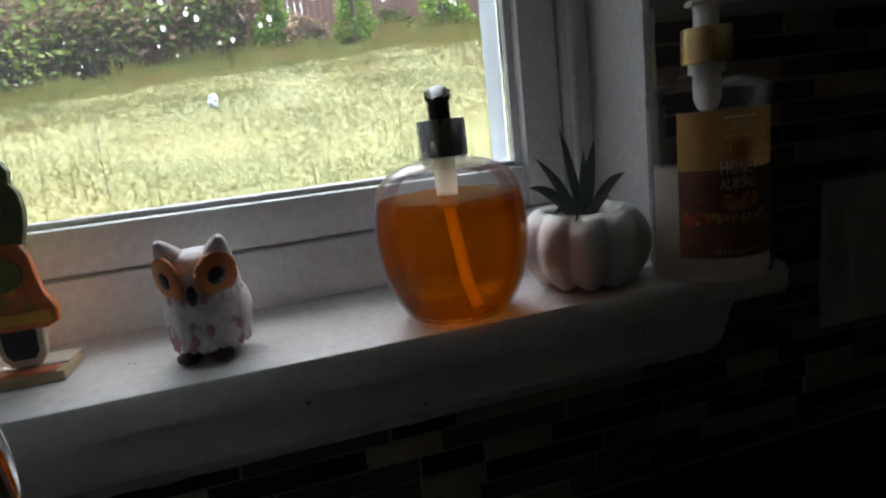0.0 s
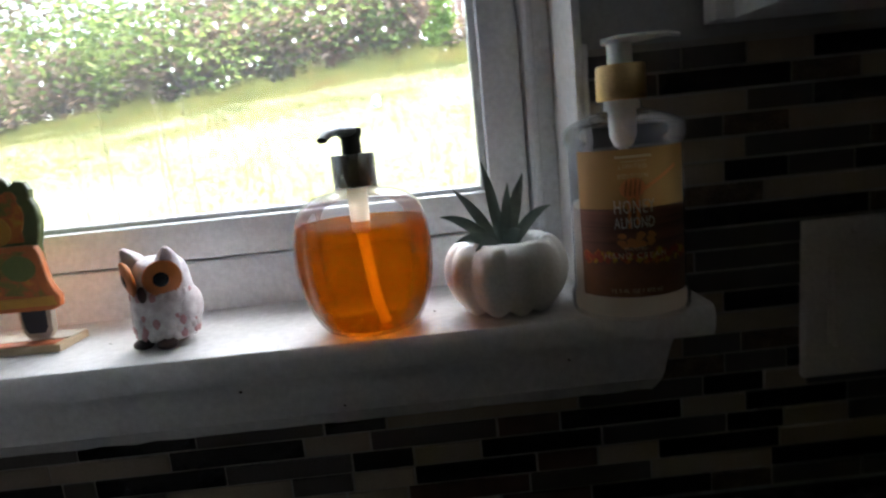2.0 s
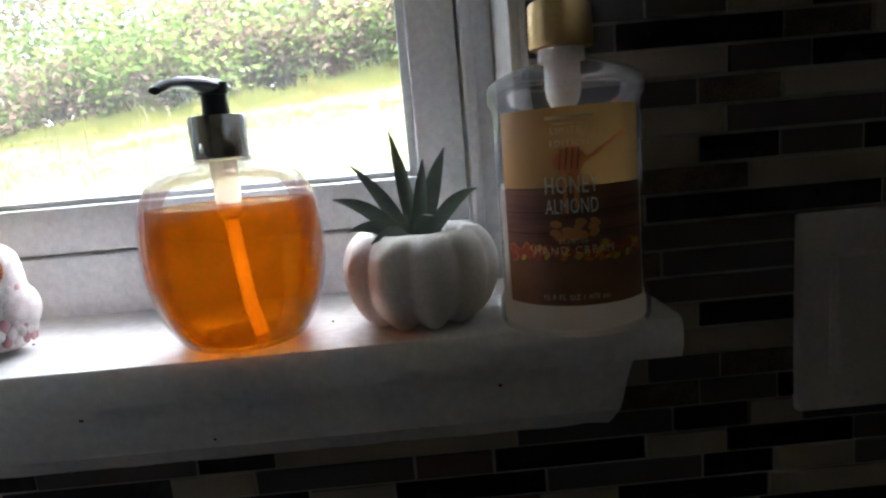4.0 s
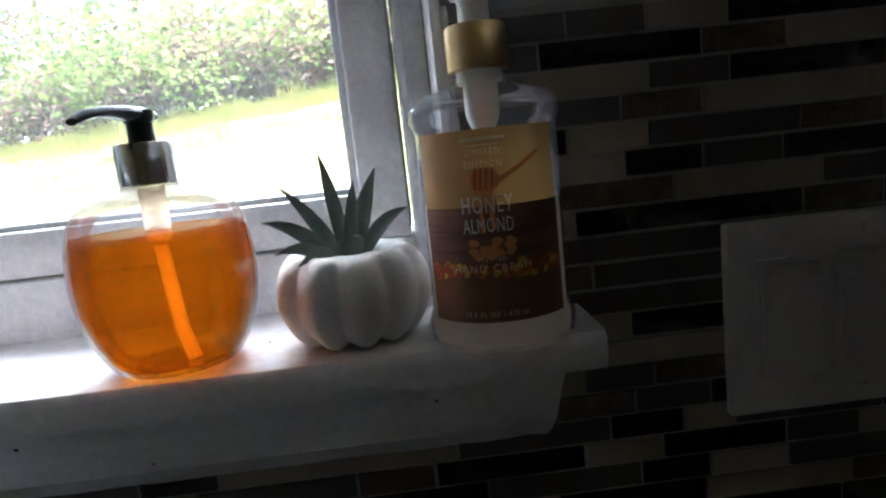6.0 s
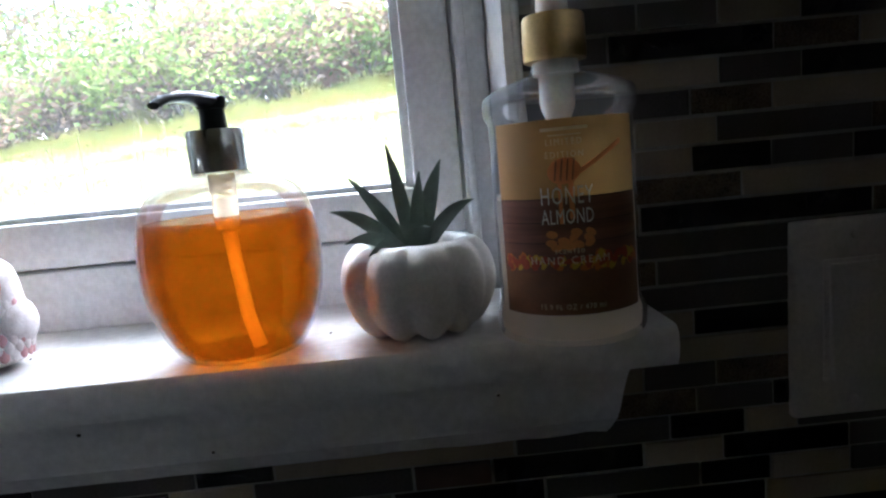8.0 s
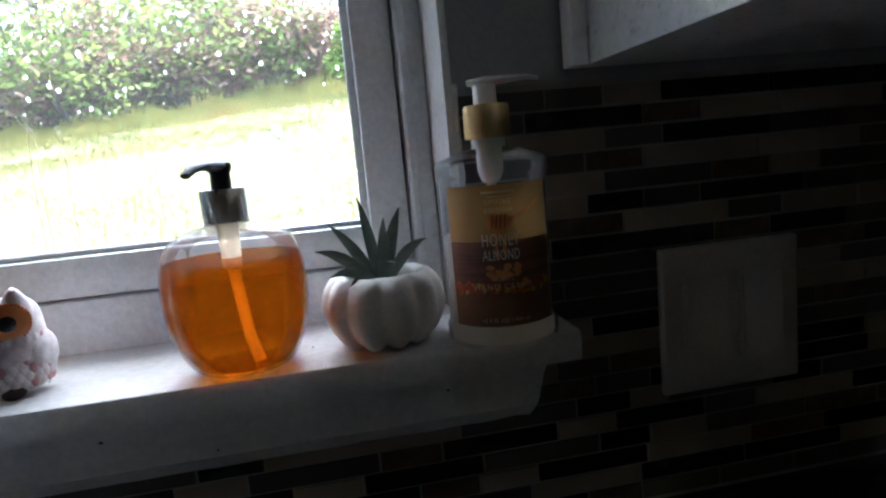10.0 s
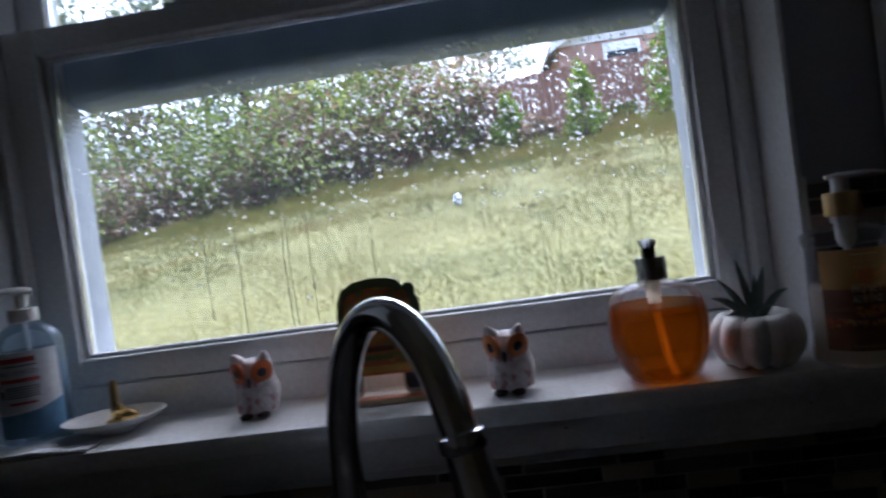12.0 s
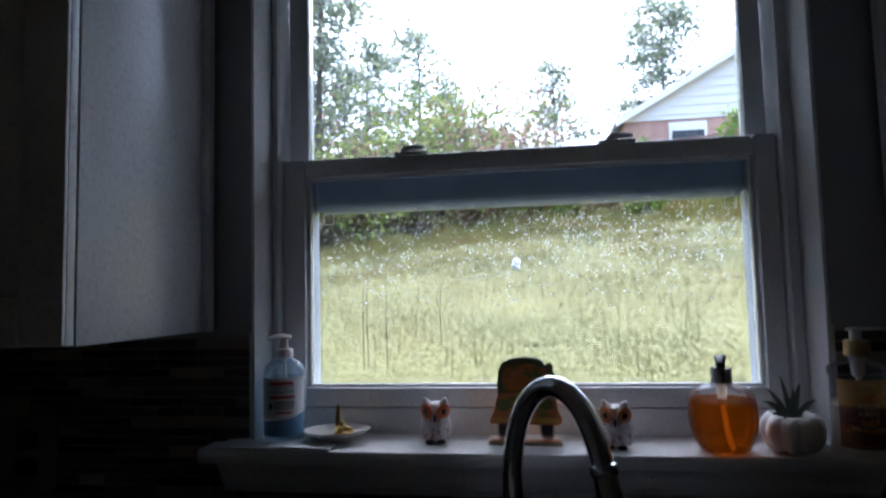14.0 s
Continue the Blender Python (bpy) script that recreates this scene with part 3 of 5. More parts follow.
def soap_bottle():
    s = thing("soap_bottle", 0.0465, -0.0245, SILL, "round ribbed clear bottle of amber hand soap with a black pump", "soap bottle", rz=0)
    ribs = lambda a, z: 1 - 0.05 * max(0, math.sin(math.pi * min(1, max(0, z / 0.09)))) * abs(math.cos(a * 5)) ** 6
    outer = smooth_profile([(0.022, 0.0006), (0.0295, 0.0016), (0.0352, 0.0075), (0.0400, 0.0165), (0.0440, 0.028), (0.0462, 0.041), (0.0464, 0.054), (0.0447, 0.067), (0.0415, 0.0772), (0.0350, 0.0842), (0.024, 0.0888), (0.0138, 0.0908), (0.012, 0.0935)], 4)
    outer = [(r * (0.95 if r > 0.014 else 1), z) for r, z in outer]
    part("bottle", lathe(outer, 80, ribs, 0.95), BOTTLE, s)
    inner = [(r * 0.965, 0.0022 + z * 0.975) for r, z in outer if z < 0.0695]
    liquid = lathe(inner + [(0.0400, 0.0703), (0.02, 0.0703), (0.004, 0.0703)], 80, ribs, 0.95, close_top=True)
    part("soap", liquid, AMBER, s, "amber liquid hand soap")
    part("neck_ring", lathe([(0.0122, 0.0905), (0.0138, 0.091), (0.0138, 0.0925), (0.0122, 0.093)], 32), BOTTLE, s)
    collar = part("collar", lathe([(0.0128, 0.0918), (0.0137, 0.0922), (0.0139, 0.094), (0.0137, 0.1112), (0.0132, 0.1122), (0.0066, 0.1124)], 48, close_top=True), SATIN, s, "chrome collar")
    part("pump_body", lathe([(0.003, 0.062), (0.006, 0.064), (0.0065, 0.0915)], 24), SPRING, s)
    part("spring", pipe([(0.0038 * math.cos(k * 0.7), 0.0038 * math.sin(k * 0.7), 0.069 + k * 0.00042) for k in range(52)], 0.0005, 6), NICKEL, s)
    part("dip_tube", pipe([(0, 0, 0.0625), (0.002, -0.002, 0.045), (0.005, -0.004, 0.02), (0.0095, -0.006, 0.004)], 0.0034, 12), TUBE, s)
    part("stem", lathe([(0.0063, 0.1124), (0.0060, 0.1225), (0.0068, 0.1235)], 24), BLACKP, s)
    head = bmesh.new()
    ang = radians(-106)
    c, sn = math.cos(ang), math.sin(ang)
    pts = [(-0.0085, 0.1256), (0.0, 0.1260), (0.012, 0.1266), (0.024, 0.1264), (0.034, 0.1246), (0.041, 0.1216)]
    add(head, pipe([(c * d, sn * d, z) for d, z in pts], [0.0045, 0.0066, 0.0062, 0.0048, 0.0040, 0.0030], 16, sy=0.55))
    add(head, lathe([(0.0068, 0.1222), (0.0074, 0.1245), (0.0072, 0.1278), (0.003, 0.1284)], 24, close_top=True))
    part("pump_head", head, BLACKP, s, "black plastic pump head")
    return s


soap_bottle()


def pumpkin_planter():
    p = thing("pumpkin_planter", 0.1375, -0.013, SILL, "white ceramic pumpkin-shaped planter with a small succulent", "planter", rz=12)
    n = 10
    lobe = lambda a, z: 0.905 + 0.095 * (0.5 - 0.5 * math.cos(a * n)) ** 0.62
    prof = smooth_profile([(0.020, 0.0025), (0.026, 0.0005), (0.0335, 0.006), (0.0395, 0.017), (0.0412, 0.028), (0.0388, 0.039), (0.0335, 0.0462), (0.029, 0.0482), (0.026, 0.047), (0.0245, 0.044), (0.024, 0.036)], 4)
    pot = lathe(prof, 154, lobe)
    for v in pot.verts:
        if v.co.z < 0.014:
            v.co.z += (1 - lobe(math.atan2(v.co.y, v.co.x), 0)) * 0.035 * (1 - v.co.z / 0.014)
    part("pot", pot, CERAMIC, p)
    soil = lathe([(0.0228, 0.0385), (0.016, 0.0405), (0.006, 0.041)], 40, close_top=True)
    for v in soil.verts:
        v.co.z += 0.0015 * noise.noise(v.co * 300)
    part("soil", soil, SOIL, p)
    tips = [(-0.027, 0.004, 0.083), (-0.008, 0.006, 0.0985), (0.006, 0.003, 0.083), (0.0175, 0.007, 0.088), (0.029, -0.004, 0.066), (-0.037, -0.002, 0.067), (-0.033, -0.016, 0.052), (-0.024, -0.022, 0.046), (0.003, -0.02, 0.056), (0.012, 0.02, 0.064)]
    for i, tip in enumerate(tips):
        tip = (tip[0] * 1.13, tip[1] * 1.13, tip[2])
        root = Vector((tip[0] * 0.12, tip[1] * 0.12, 0.039))
        end = Vector(tip)
        outward = Vector((tip[0], tip[1], 0))
        mid = root.lerp(end, 0.5) + (Vector((0, 0, 0.004)) - outward * 0.12 if tip[2] > 0.08 else Vector((0, 0, 0.012)))
        bm = bmesh.new()
        across = (end - root).cross(Vector((0.05, -1, 0.25))).normalized()
        face = across.cross((end - root).normalized())
        rows_ = []
        wide = (0.0046, 0.0045, 0.0044, 0.0056, 0.0044, 0.0046, 0.0042, 0.0044, 0.0060, 0.0044)[i]
        for k in range(11):
            t = k / 10
            c = root * (1 - t) ** 2 + mid * 2 * t * (1 - t) + end * t * t
            w = wide * (0.62 + 1.5 * t - 2.12 * t * t + 0.0) if t < 0.97 else 0.0003
            w = max(w, 0.0003)
            th = 0.32 * w
            rows_.append([bm.verts.new(c + across * w * a + face * th * b) for a, b in ((-1, 0.5), (-0.5, 0.0), (0, -0.45), (0.5, 0.0), (1, 0.5), (0.5, 1.1), (0, 1.2), (-0.5, 1.1))])
        for lo, hi in zip(rows_, rows_[1:]):
            for k in range(8):
                bm.faces.new((lo[k], lo[(k + 1) % 8], hi[(k + 1) % 8], hi[k]))
        bm.faces.new(rows_[-1])
        bmesh.ops.recalc_face_normals(bm, faces=list(bm.faces))
        part("leaf", bm, LEAF, p)
    return p


pumpkin_planter()


def cream_bottle():
    c = thing("cream_bottle", 0.2115, -0.0395, SILL, "clear pump bottle of hand cream with a honey-coloured label", "hand cream", rz=-9)
    prof = [(0.031, 0.0006), (0.0345, 0.0012), (0.0358, 0.004), (0.0358, 0.0115), (0.0345, 0.0145), (0.0336, 0.017), (0.0335, 0.1015), (0.0345, 0.1035), (0.0357, 0.1055), (0.0357, 0.1115), (0.0345, 0.1140), (0.029, 0.1172), (0.019, 0.1205), (0.0125, 0.1225), (0.0115, 0.124), (0.0115, 0.1265)]
    part("bottle", lathe(prof, 64), BOTTLE, c)
    fill = [(0.030, 0.0025), (0.0335, 0.004), (0.0335, 0.0115), (0.0322, 0.016), (0.0322, 0.062), (0.0318, 0.0665), (0.027, 0.0655), (0.01, 0.066)]
    bm = lathe(fill, 64, close_top=True)
    for v in bm.verts:
        if v.co.z > 0.06:
            v.co.z += 0.003 * noise.noise((v.co.x * 60, v.co.y * 60, 3))
    part("cream", bm, CREAM, c, "pale hand cream")
    part("neck", lathe([(0.0105, 0.122), (0.0105, 0.1284)], 32), WHITEP, c)
    part("collar", lathe([(0.0132, 0.1278), (0.0143, 0.1282), (0.0146, 0.13), (0.0144, 0.147), (0.0136, 0.1482), (0.0075, 0.1484)], 48, close_top=True), GOLD, c, "brushed gold collar")
    part("stem", lathe([(0.0074, 0.1484), (0.0072, 0.1585), (0.0078, 0.1605)], 28), WHITEP, c)
    head = bmesh.new()
    ang = radians(-8)
    pts = [(-0.0105, 0.1622), (0.0, 0.1624), (0.014, 0.1626), (0.026, 0.1628), (0.0335, 0.1612)]
    add(head, pipe([(math.cos(ang) * d, math.sin(ang) * d, z) for d, z in pts], [0.006, 0.0095, 0.0075, 0.0052, 0.0035], 16, sy=0.3))
    part("pump_head", head, WHITEP, c, "white plastic pump head")
    part("pump_body", lathe([(0.0045, 0.1005), (0.006, 0.102), (0.0078, 0.1065), (0.0082, 0.109), (0.0082, 0.122)], 28), WHITEP, c)
    part("dip_tube", pipe([(0, 0, 0.1), (0, 0, 0.02)], 0.003, 10), WHITEP, c)
    # the printed label
    R = 0.0339
    half = R * radians(60)
    tan_, brown, dark = milky("label_tan", (0.52, 0.29, 0.09), (0.57, 0.325, 0.105), 0.14), plain("label_brown", (0.20, 0.085, 0.035), 0.45), mottled("label_wood", (0.15, 0.06, 0.035), (0.26, 0.105, 0.06), 40, 0.45, stretch=(0.3, 0.3, 6))
    label = part("label", wrapped([rect(-half, half, 0.0155, 0.1005)], R - 0.0001), tan_, c, "tan and brown printed paper label")
    part("print", wrapped([rect(-half, half, 0.0155, 0.0345)], R + 0.0001), brown, label)
    part("print", wrapped([rect(-half, half, 0.0345, 0.067)], R + 0.0001), dark, label)
    rnd = random.Random(3)
    leafc = [plain("leaf_orange", (0.55, 0.16, 0.02), 0.5), plain("leaf_yellow", (0.60, 0.38, 0.04), 0.5), plain("leaf_red", (0.38, 0.06, 0.02), 0.5)]
    for j, m in enumerate(leafc):
        polys = [ellipse(rnd.uniform(-half * 0.94, half * 0.94), rnd.uniform(0.0365, 0.0415), rnd.uniform(0.0015, 0.0034), rnd.uniform(0.001, 0.002), 7, rnd.uniform(0, 3)) for _ in range(26)]
        part("leaf_print", wrapped(polys, R + 0.00022 + j * 0.00006), m, label)
    grain = plain("label_plank_line", (0.05, 0.02, 0.012), 0.5)
    part("print", wrapped([rect(-half, half, z, z + 0.0004) for z in (0.0475, 0.0565, 0.0668)], R + 0.0002), grain, label)
    nut = plain("label_almond", (0.66, 0.27, 0.08), 0.5)
    nuts = [ellipse(rnd.gauss(0.0005, 0.0055), rnd.uniform(0.0455, 0.0525), 0.0026, 0.0017, 9, rnd.uniform(-0.7, 0.7)) for _ in range(16)]
    part("nut_print", wrapped(nuts, R + 0.0003), nut, label)
    honey = milky("label_honey", (0.80, 0.32, 0.12), (0.86, 0.36, 0.14), 0.25)
    part("dipper_print", wrapped([ellipse(-0.0015, 0.0785, 0.0072, 0.0056, 18, 0.15), [(0.004, 0.0785), (0.0045, 0.0765), (0.026, 0.0885), (0.0255, 0.0905)], rect(-0.0045, -0.0028, 0.056, 0.075), rect(0.0, 0.0022, 0.058, 0.075)], R + 0.0003), honey, label)
    part("dipper_print", wrapped([[(x, 0.0745), (x + 0.0007, 0.0745), (x + 0.0018, 0.0835), (x + 0.0011, 0.0835)] for x in (-0.006, -0.0035, -0.001, 0.0015)], R + 0.00042), plain("label_groove", (0.34, 0.11, 0.04), 0.5), label)
    ink = plain("label_white_ink", (0.85, 0.82, 0.75), 0.5)
    pale = milky("label_pale_ink", (0.82, 0.70, 0.50), (0.86, 0.74, 0.54), 0.3)
    for text, size, z, sp, nar, m in (("LIMITED", 0.0039, 0.0895, 1.35, 0.85, pale), ("EDITION", 0.0039, 0.0842, 1.35, 0.85, pale), ("HONEY", 0.0108, 0.0645, 1.12, 0.58, ink), ("ALMOND", 0.0092, 0.0560, 1.05, 0.56, ink), ("SCENTED", 0.0026, 0.0432, 1.4, 0.9, pale), ("HAND CREAM", 0.0048, 0.0385, 1.3, 0.95, pale), ("15.9 FL OZ / 470 ml", 0.0034, 0.0182, 1.15, 0.9, pale)):
        part("lettering", wrap_words(text, size, z, R + 0.0005, -0.001, sp, nar), m, label, smooth=False)
    for bar in (rect(-0.0105, 0.0095, 0.0955, 0.0969), rect(-0.0075, 0.0065, 0.0934, 0.0938)):
        part("lettering", wrapped([bar], R + 0.0005), pale, label, smooth=False)
    return c


cream_bottle()


def owl(x, y, rz, label, ring=(0.46, 0.15, 0.03)):
    """Small painted owl figurine, one mesh."""
    rnd = random.Random(8)
    bm = bmesh.new()
    body = lathe(smooth_profile([(0.0145, 0.003), (0.0175, 0.006), (0.0205, 0.016), (0.0212, 0.026), (0.0202, 0.036), (0.0192, 0.046), (0.0170, 0.0535), (0.0118, 0.058), (0.003, 0.0592)], 4), 40, sy=0.92, close_top=True)
    add(bm, body)
    for sgn in (-1, 1):
        ear = pipe([(sgn * 0.0105, -0.004, 0.050), (sgn * 0.0128, -0.007, 0.0575), (sgn * 0.0148, -0.0095, 0.063), (sgn * 0.0158, -0.011, 0.0662)], [0.0088, 0.0072, 0.0042, 0.0016], 16)
        add(bm, ear)
        wing = blob(sgn * 0.0168, 0.003, 0.024, 0.0062, 0.0130, 0.0140)
        add(bm, wing)
        m = Matrix.Translation((sgn * 0.0122, -0.0140, 0.0468)) @ Euler((radians(8), 0, radians(sgn * 42))).to_matrix().to_4x4()
        add(bm, blob(0, 0, 0, 0.0119, 0.0035, 0.0119, 24, 10), m, 1)
        add(bm, blob(sgn * -0.001, -0.0030, 0, 0.0050, 0.0012, 0.0050, 16, 8), m, 2)
        for k in range(34):
            a = 2 * math.pi * k / 34
            add(bm, blob(0.0113 * math.cos(a), -0.0010, 0.0113 * math.sin(a), 0.0009, 0.0010, 0.0009, 6, 4), m, 1)
        add(bm, blob(sgn * 0.0085, -0.0155, 0.0035, 0.0068, 0.0065, 0.0036, 14, 8), None, 3)
    add(bm, blob(0, -0.0200, 0.0375, 0.0026, 0.0032, 0.0055, 12, 8), None, 3)
    # feather bumps over the breast and the wings, some tinted
    for row in range(7):
        z = 0.009 + row * 0.0042
        n = 17
        for k in range(n):
            a = radians(-90) + (k - (n - 1) / 2 + (row % 2) * 0.5) * 0.27
            r = 0.0200 + 0.0010 * math.sin(row)
            tint = 4 if rnd.random() < 0.3 else 0
            nx, ny = math.cos(a), math.sin(a)
            s = Matrix.Translation((nx * r * 1.0, ny * r * 0.93, z)) @ Euler((0, 0, a)).to_matrix().to_4x4()
            add(bm, blob(0, 0, 0, 0.0010, 0.0025, 0.0036, 8, 6), s, tint)
    white = mottled("owl_white_paint", (0.52, 0.47, 0.48), (0.74, 0.71, 0.71), 120, 0.6, fine=900, bump=0.4)
    ob = part("owl_figurine", bm, [white, plain("owl_orange_eye", ring, 0.5), plain("owl_pupil", (0.012, 0.015, 0.02), 0.25), plain("owl_brown_paint", (0.035, 0.014, 0.014), 0.5), plain("owl_rose_feather", (0.42, 0.22, 0.23), 0.6)])
    ob.matrix_basis = pose(x, y, SILL, 0, 0, rz)
    return tagged(ob, label, "owl figurine", "owl figurines on the sill")


owl(-0.3535, 0.014, 4, "small white ceramic owl figurine with reddish orange eyes", (0.50, 0.11, 0.015))
owl(-0.0925, -0.009, -12, "small white ceramic owl figurine with orange-ringed eyes")


def truck_ornament():
    """Painted cut-out of a truck with pumpkins, standing on a small base board."""
    t = thing("truck_ornament", -0.219, 0.012, SILL, "painted wooden autumn truck cut-out ornament on a base board", "ornament", "", -2)
    wood = mottled("raw_plywood_edge", (0.48, 0.36, 0.22), (0.58, 0.46, 0.30), 60, 0.7, stretch=(1, 1, 6))
    base = part("base_board", box(-0.054, 0.052, -0.018, 0.016, 0.0, 0.0055, 0.0006), wood, t)
    part("painted_edge", box(-0.05, 0.048, -0.0175, -0.006, 0.0057, 0.0064, 0.0002), plain("ornament_coral", (0.52, 0.15, 0.06), 0.5), base)
    part("painted_edge", box(-0.053, 0.051, -0.005, 0.0155, 0.0057, 0.0066, 0.0002), plain("ornament_white", (0.62, 0.58, 0.50), 0.5), base)
    cab_ = [(-0.040, 0.06), (-0.0405, 0.085), (-0.0385, 0.105), (-0.033, 0.1155), (-0.02, 0.1225), (0.0, 0.125), (0.018, 0.123), (0.026, 0.1195), (0.030, 0.113), (0.034, 0.1165), (0.0395, 0.1155), (0.0425, 0.110), (0.0415, 0.104), (0.0445, 0.0985), (0.0455, 0.089), (0.0435, 0.079), (0.041, 0.072), (0.041, 0.06)]
    body = part("truck_cab", extrude_outline(cab_, -0.002, 0.0045, 0.0007), plain("ornament_olive", (0.085, 0.105, 0.028), 0.55), t)
    bed_ = [(-0.0515, 0.0285), (-0.0515, 0.036), (-0.046, 0.046), (-0.0435, 0.058), (-0.0405, 0.068), (-0.036, 0.073), (0.036, 0.073), (0.042, 0.072), (0.0445, 0.067), (0.0455, 0.058), (0.0475, 0.046), (0.0525, 0.037), (0.0515, 0.030), (0.046, 0.0275)]
    front = part("truck_front", extrude_outline(bed_, -0.0085, -0.0022, 0.0007), plain("ornament_rust", (0.46, 0.13, 0.03), 0.55), t)
    inner = [(x * 0.86, 0.0405 + (z - 0.0405) * 0.9) for x, z in bed_[2:-2]]
    paint = Net("ornament_autumn_painting", (0.4, 0.15, 0.03), 0.55)
    paint.color(paint.ramp(paint.noise(75, 4), [(0.30, (0.10, 0.12, 0.025)), (0.42, (0.22, 0.17, 0.03)), (0.50, (0.46, 0.12, 0.03)), (0.60, (0.56, 0.20, 0.03)), (0.72, (0.55, 0.36, 0.05))]))
    amber_ = plain("ornament_ochre", (0.50, 0.27, 0.035), 0.55)
    green_ = plain("ornament_green", (0.12, 0.15, 0.03), 0.55)
    part("painting", extrude_outline(inner, -0.0091, -0.0087, 0.0), paint.mat, front, "loose leaves in green, rust and ochre paint", smooth=False)
    part("painting", extrude_outline([(x * 0.8, 0.075 + (z - 0.06) * 0.62) for x, z in cab_], -0.0027, -0.0022, 0.0), paint.mat, body, smooth=False)
    part("bumper", extrude_outline([(-0.0505, 0.031), (-0.049, 0.0375), (0.049, 0.0375), (0.0505, 0.031)], -0.0098, -0.0087, 0.0003), amber_, front)
    part("leaf_painting", extrude_outline(ellipse(0.03, 0.058, 0.0115, 0.009, 14), -0.0100, -0.0092, 0.0003), green_, front)
    part("leaf_painting", extrude_outline(ellipse(-0.031, 0.056, 0.011, 0.009, 14), -0.0100, -0.0092, 0.0003), green_, front)
    part("lettering", extrude_outline(rect(-0.022, 0.014, 0.0435, 0.0485), -0.0097, -0.0092, 0.0), green_, front)
    part("lettering", extrude_outline(rect(-0.02, 0.016, 0.052, 0.057), -0.0097, -0.0092, 0.0), plain("ornament_dark_rust", (0.12, 0.03, 0.012), 0.55), front)
    part("pumpkin_painting", extrude_outline(ellipse(-0.008, 0.088, 0.0175, 0.013, 18), -0.0036, -0.0028, 0.0004), plain("ornament_orange", (0.50, 0.16, 0.03), 0.55), body)
    part("pumpkin_painting", extrude_outline(ellipse(0.016, 0.084, 0.011, 0.0105, 16), -0.0045, -0.0037, 0.0004), amber_, body)
    for sgn in (-1, 1):
        wheel = part("wheel", extrude_outline([(sgn * 0.031 - 0.0115, 0.028), (sgn * 0.031 - 0.0105, 0.0125), (sgn * 0.031 - 0.007, 0.0075), (sgn * 0.031 + 0.007, 0.0075), (sgn * 0.031 + 0.0105, 0.0125), (sgn * 0.031 + 0.0115, 0.028)], -0.006, 0.0, 0.0005), plain("ornament_wheel_rim", (0.55, 0.47, 0.37), 0.6), t)
        part("tyre", extrude_outline([(sgn * 0.031 - 0.0085, 0.028), (sgn * 0.031 - 0.008, 0.0155), (sgn * 0.031 - 0.0055, 0.0115), (sgn * 0.031 + 0.0055, 0.0115), (sgn * 0.031 + 0.008, 0.0155), (sgn * 0.031 + 0.0085, 0.028)], -0.0072, -0.0062, 0.0003), plain("ornament_black", (0.012, 0.012, 0.02), 0.55), wheel)
    return t


truck_ornament()


def sanitizer():
    s = thing("sanitizer_bottle", -0.592, 0.012, SILL + 0.0001, "clear hand sanitizer pump bottle with a white and blue label", "hand sanitizer", rz=14)
    prof = smooth_profile([(0.029, 0.0006), (0.0315, 0.003), (0.032, 0.02), (0.032, 0.095), (0.0315, 0.106), (0.028, 0.115), (0.02, 0.1225), (0.013, 0.1265), (0.0122, 0.13)], 3)
    part("bottle", lathe(prof, 48), SANIBOTTLE, s)
    part("gel", lathe([(0.028, 0.003), (0.0303, 0.006), (0.0305, 0.098), (0.012, 0.0982)], 40, close_top=True), clear("sanitizer_gel", (0.86, 0.92, 0.95), 1.2, 0.05, 0.2, (0.7, 0.8, 0.86)), s)
    part("collar", lathe([(0.0125, 0.1272), (0.0135, 0.128), (0.0133, 0.1405), (0.012, 0.1415), (0.006, 0.1418)], 36, close_top=True), WHITEP, s)
    part("stem", lathe([(0.0062, 0.1418), (0.006, 0.155), (0.0068, 0.156)], 20), WHITEP, s)
    part("pump_head", pipe([(0.009, 0.004, 0.1585), (0.0, 0.0, 0.160), (-0.012, -0.008, 0.1612), (-0.022, -0.015, 0.1582)], [0.006, 0.0078, 0.0056, 0.0035], 16, sy=0.55), WHITEP, s)
    part("dip_tube", pipe([(0, 0, 0.127), (0.004, 0, 0.01)], 0.0025, 8), WHITEP, s)
    R = 0.0324
    half = R * radians(72)
    lab = part("label", wrapped([rect(-half, half, 0.037, 0.099)], R), plain("sanitizer_label_white", (0.70, 0.70, 0.70), 0.4), s, "white paper label with red and dark print")
    part("print", wrapped([[(-half, 0.012), (half, 0.012), (half, 0.047), (half * 0.4, 0.039), (-half * 0.2, 0.0365), (-half, 0.034)]], R + 0.0002), plain("sanitizer_label_blue", (0.11, 0.23, 0.36), 0.4), lab)
    red = plain("sanitizer_red", (0.42, 0.05, 0.04), 0.4)
    ink = plain("sanitizer_ink", (0.04, 0.05, 0.09), 0.4)
    for bar in (rect(-0.018, 0.018, 0.0885, 0.0935), rect(-0.018, 0.02, 0.0685, 0.0725), rect(-0.01, 0.016, 0.046, 0.0485)):
        part("print", wrapped([bar], R + 0.0003), red, lab)
    part("lettering", wrap_words("HAND SANITIZER", 0.0062, 0.0765, R + 0.0004, 0, 1.0, 0.82), ink, lab, smooth=False)
    for z in (0.063, 0.0605, 0.058, 0.0555, 0.053, 0.0845):
        part("lettering", wrapped([rect(-0.012, 0.019, z, z + 0.0012)], R + 0.0004), ink, lab, smooth=False)
    part("print", wrapped([ellipse(-0.0175, 0.057, 0.003, 0.0045)], R + 0.0004), ink, lab)
    return s


